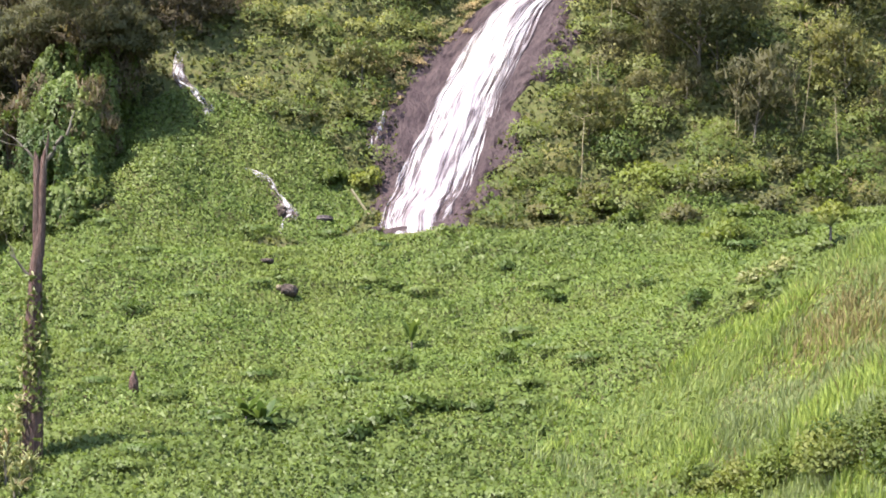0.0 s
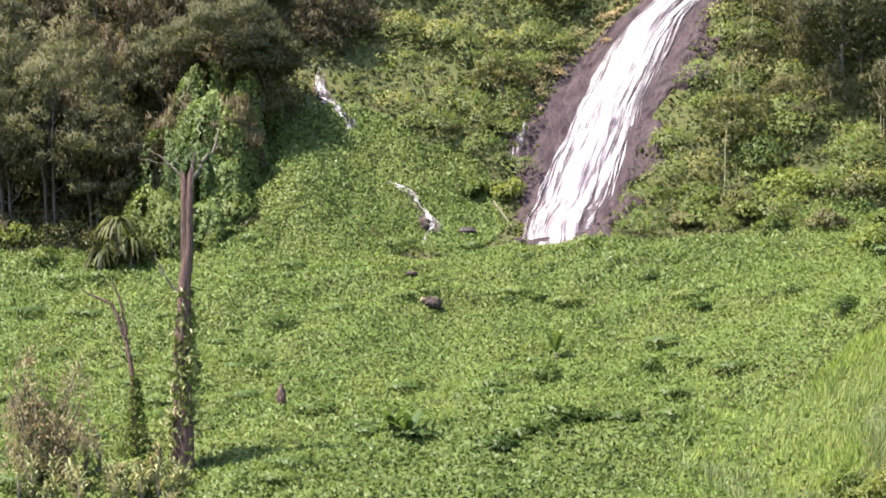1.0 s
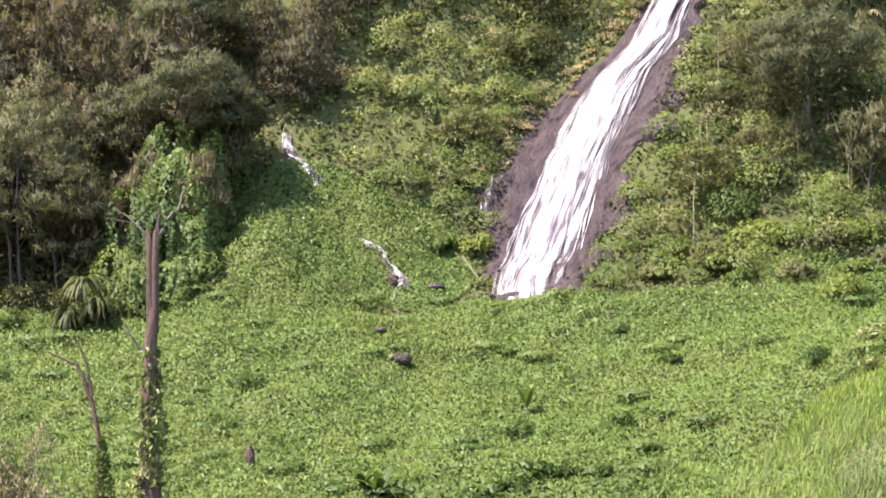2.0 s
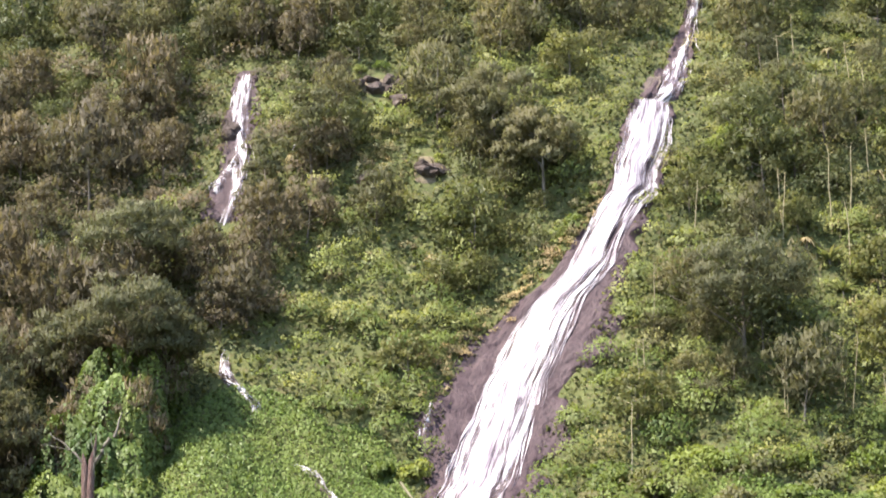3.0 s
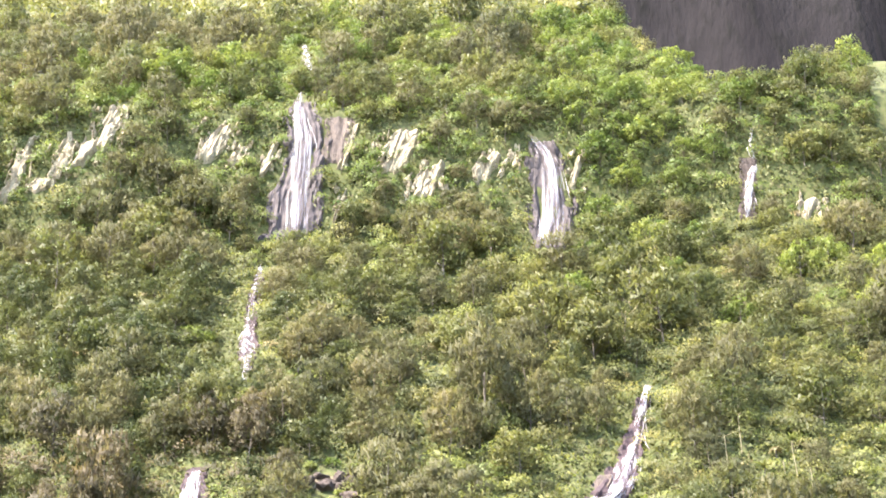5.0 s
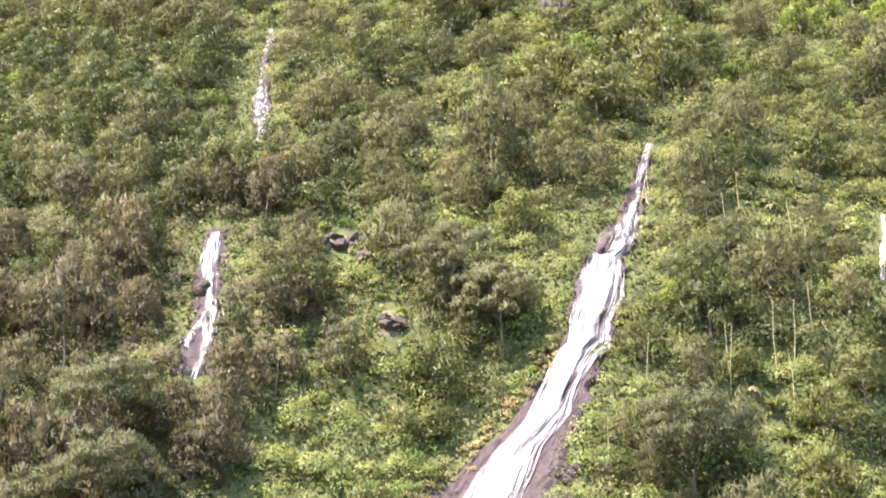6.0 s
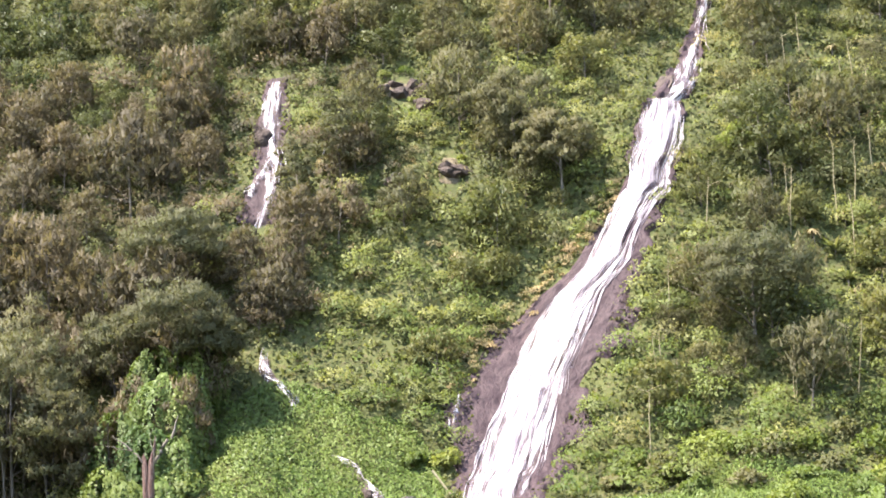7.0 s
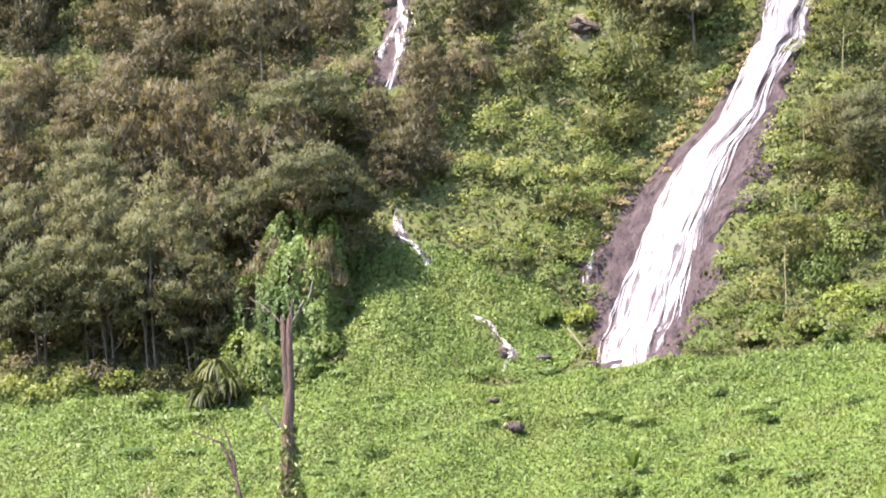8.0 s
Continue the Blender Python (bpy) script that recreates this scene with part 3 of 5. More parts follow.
rock_bed(((-26.5, 212, 3), (-26.6, 206, 4.4), (-26.4, 200.6, 4.2), (-26.9, 196, 5.2), (-27.2, 192, 4)), "dark wet rock under a parting waterfall", 53)
rock_bed(((-23.4, 256, 2), (-23.7, 246, 2.4), (-23.4, 236, 3), (-22.8, 228, 2)), "wet rock under a thin thread of water", 54)
rock_bed(((-18.8, 276.0, 3.0), (-18.0, 270.0, 6.0), (-17.4, 267.8, 8.4), (-18.4, 266.2, 7.6), (-19.4, 264.6, 8.8), (-20.2, 261.6, 11.0)), "tall grey-purple cliff behind a veil of water", 55, 0.35, GREY_ROCK, 0.8, ribs=0.35)
rock_bed(((18.8, 266.9, 3.6), (19.8, 266.0, 7.4), (19.9, 265.0, 9.0), (19.6, 263.0, 9.2), (18.8, 260.2, 7.4)), "grey cliff with dark clefts behind a veil of water", 56, 0.3, GREY_ROCK, 0.8, ribs=0.35, sway=0.08)
rock_bed(((-12.6, 270.6, 3.4), (-12.6, 269.0, 5.6), (-12.8, 267.6, 5.6), (-13.2, 266.4, 3.4)), "dry brown cliff wall beside the tall fall", 61, 0.3, BROWN_ROCK, 0.5, ribs=0.2)
rock_bed(((51.2, 265.6, 3), (50.2, 263.6, 4), (49.3, 261.2, 3)), "dark rock behind a small waterfall", 57, 0.25, DARK_ROCK)
rock_bed(((-25.0, 179.6, 1.0), (-24.7, 177.8, 1.8), (-23.8, 176.4, 2.0), (-22.4, 175.4, 1.8), (-21.6, 173.8, 1.4)), "dark stones in a small stream bed", 58, 0.15, DARK_ROCK, 0.5)
rock_bed(((-17.8, 170.0, 0.8), (-15.6, 168.8, 1.4), (-14.2, 167.0, 1.6), (-13.2, 165.4, 2.2), (-13.8, 163.6, 1.4)), "brown stones in a small stream bed", 59, 0.2, DARK_ROCK, 0.5)

# pale crags along the upper cliff: x, y, width, height
CRAGS = ((-62.0, 265.0, 4.0, 10.4), (-55.2, 265.0, 5.0, 6.6), (-48.5, 266.5, 5.8, 8.0), (-51.9, 265.2, 5.4, 5.0), (-31.6, 266.6, 6.4, 7.4), (-27.8, 266.2, 3.0, 4.0), (-3.2, 267.0, 8.4, 7.6), (1.2, 265.4, 7.0, 6.0),
         (10.4, 265.4, 6.0, 5.0), (24.2, 265.5, 2.4, 6.4), (15.0, 265.8, 2.0, 4.6), (58.5, 262.1, 6.4, 4.0), (-58.4, 264.1, 5.4, 3.0), (-11.0, 267.6, 2.2, 8.4), (-23.4, 266.2, 2.4, 7.0), (-12.3, 264.6, 1.2, 6.0))


def up_slope(x, y, rise):
    """The y at which the land at x is that much higher."""
    ys = np.arange(y - 14, y + 14, 0.1)
    return float(ys[np.argmin(np.abs(ground(np.full_like(ys, x), ys) - float(ground(x, y)) - rise))])


def crag(cx, cy, wide, tall, seed):
    """Pale rock that shows as broken upright ribs."""
    rng = np.random.default_rng(seed)
    root = tagged(new("pale_crag"), "pale cream-coloured cliff rock broken by shrubs", "crag")
    n, m = 9, 11
    for k in range(max(6, int(wide * tall / 2.6))):
        x = cx + rng.uniform(-0.55, 0.55) * wide
        y = up_slope(cx, cy, rng.uniform(-0.55, 0.55) * tall)
        z = float(ground(x, y))
        a, b = np.meshgrid(np.linspace(0, 2 * math.pi, n, endpoint=False), np.linspace(0.05, math.pi - 0.05, m), indexing="ij")
        d = np.stack([np.sin(b) * np.cos(a), np.sin(b) * np.sin(a), np.cos(b)], -1)
        r = 1 + 0.5 * ripple(d[..., 0] * 2.2 + seed + k, d[..., 2] * 2.5 + d[..., 1], 95) + 0.3 * ripple(d[..., 0] * 4 + k, d[..., 2] * 5 + d[..., 1] * 3, 96)
        v = d * r[..., None] * np.array([rng.uniform(0.16, 0.55), rng.uniform(0.3, 0.5), rng.uniform(0.5, 1.6)])
        v[..., 0] += v[..., 2] * rng.uniform(-0.1, 0.5)
        v += np.array([x, y + 0.05, z])
        i, j = np.meshgrid(np.arange(n), np.arange(m - 1), indexing="ij")
        q = (i + 1) % n
        f = np.stack([i * m + j, q * m + j, q * m + j + 1, i * m + j + 1], -1).reshape(-1, 4)
        part("rock_rib", mesh_of("rock_rib", v.reshape(-1, 3), f, [PALE_ROCK]), root)
    rock_bed(tuple((cx + s * 0.3 * tall, up_slope(cx + s * 0.3 * tall, cy, s * tall), wide * (0.75 - 0.5 * abs(s))) for s in (-0.7, -0.35, 0.0, 0.35, 0.7)), "pale cream-coloured broken cliff face", seed, 0.35, PALE_ROCK, 0.9, "crag", "crag_face", 0.4)
    CLEAR.append((np.array([cx] * 5), float(ground(cx, cy)) + np.linspace(-0.5, 0.5, 5) * tall, np.full(5, wide)))


CLEAR = [(np.full(5, float(a)), float(ground(a, b)) + np.linspace(-2, 2, 5), np.full(5, 4.0)) for a, b in ((34.5, 189.2), (35.0, 186.1), (38.1, 208.7), (42.4, 212.4), (36.3, 193.1), (41.6, 197.7), (-12, 208.6), (-8.6, 208.8), (-6, 198), (-12, 197.6), (26.1, 235.7))]
for k, (cx, cy, wide, tall) in enumerate(CRAGS):
    crag(cx, cy, wide, tall, 70 + k)
rock_bed(((-11.2, 209.6, 5), (-11.4, 208.0, 7.0), (-10.4, 205.8, 5.5)), "bare tan earth round a rock ledge", 91, 0.15, EARTH, 0.3, "earth scar", "earth_scar")
rock_bed(((-6.0, 200.4, 2.6), (-6.0, 198.4, 3.6), (-5.8, 196.6, 2.8)), "bare tan earth round a dark rock knob", 92, 0.15, EARTH, 0.3, "earth scar", "earth_scar")


def near_water(x, y, margin, tall, bare=0.45):
    """Where something that wide and tall would stand in or in front of the water or its rock."""
    hit = np.zeros(np.shape(x), bool)
    z = ground(x, y)
    for stations in ALL_WATER:
        px, py, pz, w, t = along_path(stations, 0.7)
        for a, c, ww in zip(px, pz, w):
            hit |= (np.abs(x - a) < ww / 2 + 0.3 + margin) & (c - z > -1.5) & (c - z < tall + 0.6)
    for px, pz, w in BARE + (CLEAR if np.max(tall) > 2 else []):
        for a, c, ww in zip(px, pz, w):
            hit |= (np.abs(x - a) < ww * bare + margin * 0.6) & (c - z > -1.0) & (c - z < tall * 0.6 + 0.3)
    return hit

# ---- undergrowth ----
def vine_zone(x, y):
    """1 where the creeping vines cover everything: the field, the mound and the banks of the small stream."""
    edge = 163 + 3.5 * ripple(x / 7, x * 0, 61) + 4 * step(6, 26, x) - 1.4 * np.exp(-((x + 2.4) / 4.5) ** 2)
    mound = np.exp(-((x + 21) / 9.0) ** 2 - ((y - 168) / 9.5) ** 2)
    bank = np.exp(-((x + 12) / 6.0) ** 2 - ((y - 168) / 8) ** 2)
    return (y < edge) | (mound > 0.42) | (bank > 0.5)


def grass_zone(x, y):
    line = 128.0 + 1.2 * ripple(x / 4, y * 0, 62) - 0.08 * np.maximum(x - 14, 0)
    start = 6.4 + 2.8 * ripple(y / 3, y * 0, 63) + 2.4 * ripple(y / 0.8, x / 0.8, 66)
    return (x > start) & (y < line) & (y > 96)


def scatter(n, x0, x1, y0, y1, rng):
    """Places spread evenly over the slope itself, not over its plan."""
    x, y = rng.uniform(x0, x1, 3 * n), rng.uniform(y0, y1, 3 * n)
    e = 0.5
    slope = np.sqrt(1 + ((ground(x, y + e) - ground(x, y - e)) / (2 * e)) ** 2)
    keep = rng.uniform(0, 3.0, 3 * n) < slope
    return x[keep][:n], y[keep][:n]


def in_sight(x, y):
    """The stretch of the slope that faces the valley's lookout."""
    return (x > -0.36 * y - 3 + 14 * step(212, 250, y)) & (x < 0.255 * y + 4)


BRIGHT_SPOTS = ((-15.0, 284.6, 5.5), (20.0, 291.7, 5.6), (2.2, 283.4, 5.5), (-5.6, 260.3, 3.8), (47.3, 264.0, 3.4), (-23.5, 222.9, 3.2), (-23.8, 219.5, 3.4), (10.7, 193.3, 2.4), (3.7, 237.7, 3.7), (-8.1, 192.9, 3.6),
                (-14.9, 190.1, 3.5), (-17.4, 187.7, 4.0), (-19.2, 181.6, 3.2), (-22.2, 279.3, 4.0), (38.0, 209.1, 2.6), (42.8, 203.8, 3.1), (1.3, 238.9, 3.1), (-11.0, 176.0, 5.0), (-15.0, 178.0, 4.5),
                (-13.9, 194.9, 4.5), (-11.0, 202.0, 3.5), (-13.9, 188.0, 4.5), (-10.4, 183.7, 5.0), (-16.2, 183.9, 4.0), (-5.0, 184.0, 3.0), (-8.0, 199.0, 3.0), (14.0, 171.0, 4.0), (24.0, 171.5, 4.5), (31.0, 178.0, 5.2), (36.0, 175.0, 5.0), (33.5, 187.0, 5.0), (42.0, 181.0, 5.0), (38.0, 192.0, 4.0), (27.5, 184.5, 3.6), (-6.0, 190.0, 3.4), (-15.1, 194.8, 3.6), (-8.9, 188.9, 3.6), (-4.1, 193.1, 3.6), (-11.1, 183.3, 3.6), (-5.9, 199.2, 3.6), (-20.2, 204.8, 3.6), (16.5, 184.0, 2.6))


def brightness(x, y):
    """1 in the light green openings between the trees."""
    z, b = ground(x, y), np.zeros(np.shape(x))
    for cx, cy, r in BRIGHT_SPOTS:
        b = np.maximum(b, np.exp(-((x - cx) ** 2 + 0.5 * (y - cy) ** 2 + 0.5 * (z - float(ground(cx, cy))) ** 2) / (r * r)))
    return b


def vines():
    rng = np.random.default_rng(101)
    x, y = scatter(720000, -66, 48, 103, 186, rng)
    ok = vine_zone(x, y) & ~(grass_zone(x, y) & (rng.uniform(0, 1, len(x)) < step(3, 18, x + 2 * ripple(x / 2, y / 2, 67)))) & in_sight(x, y)
    x, y = x[ok], y[ok]
    nrm = normal_at(x, y)
    bumps = 0.32 * np.maximum(0, ripple(x / 1.5, y / 1.5, 64)) + 0.6 * np.maximum(0, ripple(x / 3.1, y / 3.1, 65)) ** 1.5 + 0.2
    p = np.stack([x, y, ground(x, y)], -1) + nrm * (bumps * rng.uniform(0.35, 1.05, len(x)))[:, None]
    e = 0.3
    bumpy = lambda a, b: 0.32 * np.maximum(0, ripple(a / 1.5, b / 1.5, 64)) + 0.6 * np.maximum(0, ripple(a / 3.1, b / 3.1, 65)) ** 1.5
    swell = nrm + rng.normal(size=p.shape) * 0.44 - 0.7 * np.stack([bumpy(x + e, y) - bumpy(x - e, y), bumpy(x, y + e) - bumpy(x, y - e), 0 * x], -1) / (2 * e)
    along = unit(rng.normal(size=p.shape) - nrm * 0.3)
    # large-leaved weeds take over from the vines in drifts
    weed = (1 - step(116, 127, y + 3 * ripple(x / 5, y / 5, 68))) * (1 - step(-1, 6, x)) * step(-26, -20, x) * 0.95 + 0.5 * step(0.35, 0.7, ripple(x / 6 + 2, y / 6, 69))
    big = rng.uniform(0, 1, len(x)) < weed
    for name, pick, lo, hi, wide, mat, label in (("vine_carpet", ~big, 0.19, 0.46, 0.4, VINE, "bright green creeping vines covering the valley floor"), ("weed_carpet", big, 0.24, 0.58, 0.42, WEED, "darker long-leaved weeds growing through the vines")):
        q = p[pick] + nrm[pick] * (0.12 if mat is WEED else 0.0)
        size = rng.uniform(lo, hi, len(q))
        v, f = leaf_quads(q, along[pick], size, size * wide, rng, nrm[pick] + np.array([0, -0.35, 0.3]), 0.42, 3)
        tagged(new(name, mesh_of(name, v, f, [mat], swell[pick])), label, "vines", kind="stuff")
    # darker bushes that push up through the vines
    x, y = scatter(150, -56, 44, 104, 164, rng)
    ok = ~grass_zone(x, y) & vine_zone(x, y)
    x, y = x[ok], y[ok]
    shrubs("dark_vine_hummocks", x, y, rng.uniform(0.7, 2.0, len(x)), 90, 0.36, WEED, "darker leafy hummocks among bright vines", rng, 0.42, squash=0.3)


def shrubs(name, x, y, radius, per, leaf, mat, label, rng, wide=0.6, upright=0.0, category="undergrowth", squash=0.9):
    n = len(x)
    c = np.stack([x, y, ground(x, y)], -1)
    nrm = normal_at(x, y)
    c = c + nrm * (radius * 0.15)[:, None]
    per = np.clip(per * radius**2, 14, 220).astype(int)
    c, r = np.repeat(c, per, 0), np.repeat(radius, per)
    d = unit(sphere_dirs(len(c), rng, -0.15) + 0.45 * np.repeat(nrm, per, 0))
    p = c + d * (r * rng.uniform(0.66, 1.06, len(c)))[:, None] * np.array([1, 1, squash])
    along = unit(d * 0.15 + rng.normal(size=p.shape) * 0.5 + np.array([0, 0, upright]))
    size = leaf * rng.uniform(0.6, 1.4, len(p))
    v, f = leaf_quads(p, along, size, size * wide, rng, d + np.array([0, -0.2, 0.5]), 0.3, 3)
    return tagged(new(name, mesh_of(name, v, f, [mat], d + 0.35 * np.repeat(nrm, per, 0) + rng.normal(size=d.shape) * 0.12, tone=np.repeat(rng.uniform(-1, 1, n), per))), label, category, kind="stuff")


def undergrowth():
    rng = np.random.default_rng(102)
    x, y = scatter(16500, -88, 84, 158, 330, rng)
    ok = ~vine_zone(x, y) & in_sight(x, y) & ~near_water(x, y, 0.0, 0.9, 0.37)
    x, y = x[ok], y[ok]
    # low leaves that hide the soil
    lx, ly = scatter(280000, -88, 84, 158, 330, rng)
    ok = ~vine_zone(lx, ly) & in_sight(lx, ly) & ~near_water(lx, ly, -0.6, 0.2, 0.3)
    lx, ly = lx[ok], ly[ok]
    nrm = normal_at(lx, ly)
    q = np.stack([lx, ly, ground(lx, ly)], -1) + nrm * rng.uniform(0.05, 0.5, (len(lx), 1))
    size = rng.uniform(0.3, 0.68, len(lx))
    v, f = leaf_quads(q, unit(rng.normal(size=q.shape) + np.array([0, 0, 0.3])), size, size * 0.6, rng, nrm, 0.7, 3)
    tagged(new("ground_cover", mesh_of("ground_cover", v, f, [COVER], nrm + rng.normal(size=nrm.shape) * 0.6)), "low green ground cover on a steep slope", "undergrowth", kind="stuff")
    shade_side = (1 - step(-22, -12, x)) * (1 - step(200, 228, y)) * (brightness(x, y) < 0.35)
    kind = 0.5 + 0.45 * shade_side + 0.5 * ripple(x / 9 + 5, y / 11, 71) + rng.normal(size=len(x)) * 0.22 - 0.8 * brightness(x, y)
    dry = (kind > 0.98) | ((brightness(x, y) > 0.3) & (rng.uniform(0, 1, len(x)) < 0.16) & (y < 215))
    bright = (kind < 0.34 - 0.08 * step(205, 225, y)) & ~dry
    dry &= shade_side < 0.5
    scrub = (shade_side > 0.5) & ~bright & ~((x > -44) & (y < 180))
    foot = ((y < 178 + 3 * ripple(x / 6, x * 0, 72)) & (x > 3)) | ((x > -40) & (x < -26) & (y < 178)) | ((y < 184) & (x > -22) & (x < -4)) | (y > 262 + 4 * ripple(x / 8, x * 0, 73))
    fresh = foot & ~scrub & (rng.uniform(0, 1, len(x)) < 0.8)
    dry, bright = dry & ~fresh, bright & ~fresh
    rest = ~(dry | bright | scrub | fresh)
    # Share of the darkest shrubs: a band at left, a patch at right.
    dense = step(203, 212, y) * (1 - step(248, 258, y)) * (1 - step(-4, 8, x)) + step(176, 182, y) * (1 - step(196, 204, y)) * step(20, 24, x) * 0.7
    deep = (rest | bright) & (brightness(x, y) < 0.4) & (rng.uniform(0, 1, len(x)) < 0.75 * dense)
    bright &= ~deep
    olive = rest & ~deep & (rng.uniform(0, 1, len(x)) < 0.4)
    rest &= ~olive & ~deep
    r = np.where(rng.uniform(0, 1, len(x)) < 0.24, rng.uniform(1.5, 2.7, len(x)), rng.uniform(0.5, 1.15, len(x)))
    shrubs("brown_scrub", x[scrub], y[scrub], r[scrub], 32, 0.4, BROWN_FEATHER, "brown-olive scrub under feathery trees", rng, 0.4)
    shrubs("shrub_cover", x[rest], y[rest], r[rest], 32, 0.36, COVER, "mixed green shrubs covering a steep slope", rng, 0.5)
    shrubs("olive_shrub_cover", x[olive], y[olive], r[olive], 32, 0.36, OLIVE, "olive-grey shrubs covering a steep slope", rng, 0.4)
    shrubs("dark_shrub_cover", x[deep], y[deep], r[deep], 32, 0.36, DEEP, "dark green shrubs on part of the slope", rng, 0.4)
    shrubs("fresh_shrub_cover", x[fresh], y[fresh], r[fresh], 36, 0.36, FRESH, "fresh green shrubs at the foot and brow of the slope", rng, 0.5)
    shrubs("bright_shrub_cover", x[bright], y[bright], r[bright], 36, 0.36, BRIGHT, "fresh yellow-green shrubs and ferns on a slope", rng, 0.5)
    shrubs("dry_brush", x[dry], y[dry], np.minimum(r[dry] * 0.8, 1.3), 46, 0.45, DRY, "dry straw-coloured brush between shrubs", rng, 0.25)
    # dry fringe along the bare rock beside the fall
    s = np.array(((13.0, 194.4), (10.6, 192.0), (7.4, 189.8), (3.4, 187.4), (-1.2, 185.2), (-4.6, 182.0), (-6.0, 178.5)))
    u = rng.uniform(0, 6, 90)
    x = np.interp(u, range(7), s[:, 0]) + rng.normal(size=90) * 0.7
    y = np.interp(u, range(7), s[:, 1]) + rng.normal(size=90) * 0.7
    shrubs("dry_fringe", x, y, rng.uniform(0.4, 1.0, 90), 70, 0.4, DRY, "dry brown grass and brush along wet rock", rng, 0.3)
    # the brow above the cliffs
    x, y = scatter(2200, -125, 95, 326, 440, rng)
    x, y = x[x < 40], y[x < 40]
    shrubs("brow_shrubs", x, y, rng.uniform(1.5, 4.2, len(x)), 5, 0.95, BROAD, "dense green shrubs on the brow above the cliffs", rng, 0.6)


def meadow():
    rng = np.random.default_rng(103)
    x, y = rng.uniform(3, 38, 115000), rng.uniform(97, 131, 115000)
    ok = grass_zone(x, y) & (rng.uniform(0, 1, len(x)) < 0.15 + 0.85 * step(4, 17, x + 2 * ripple(x / 2, y / 2, 67)))
    x, y = x[ok], y[ok]
    tuft = 0.75 + 0.45 * ripple(x / 1.1, y / 1.1, 81) + 0.35 * ripple(x / 3.5, y / 2.5, 84)
    h = (0.45 + 0.85 * rng.uniform(0, 1, len(x))) * np.clip(tuft, 0.25, 1.5)
    lean = np.stack([0.12 + 0.3 * ripple(x / 3, y / 3, 82), 0.25 * ripple(x / 3, y / 3, 83), np.ones_like(x)], -1)
    along = unit(lean + rng.normal(size=lean.shape) * 0.28)
    p = np.stack([x, y, ground(x, y)], -1) + along * (h / 2)[:, None]
    dry = rng.uniform(0.0, 1.0, len(x)) < 0.8 * np.exp(-((x - 24.8) / 3.2) ** 2 - ((y - 119.6) / 3.0) ** 2) + 0.35 * np.exp(-((x - 28) / 3) ** 2 - ((y - 115) / 4) ** 2) + 0.25 * np.exp(-((x - 12) / 4) ** 2 - ((y - 112.5) / 2) ** 2) + 0.02
    reed = ~dry & (rng.uniform(0, 1, len(x)) < 0.85 * step(0.05, 0.4, ripple(x / 5 + 1.3, y / 3.2, 85) + 0.5 * np.exp(-((x - 9) / 4) ** 2 - ((y - 118) / 4) ** 2) - 0.4 * step(124, 127, y)))
    v, f = leaf_quads(p, along, h, 0.07 + 0.07 * rng.uniform(0, 1, len(x)), rng, np.array([0, -0.6, 0.3]), 0.9, 3)
    corners = v.reshape(-1, 3, 3)
    for name, pick, mat, label in (("tall_grass", ~dry & ~reed, GRASS, "tall yellow-green grass on a sloping bank"), ("grey_green_grass", reed, REED, "patches of grey-green reedy grass on a sloping bank"), ("dry_grass", dry, STRAW, "patch of dry brown grass on a sloping bank")):
        q = corners[pick].reshape(-1, 3)
        tagged(new(name, mesh_of(name, q, np.arange(len(q)).reshape(-1, 3), [mat])), label, "grass", kind="stuff")


vines()
undergrowth()
meadow()


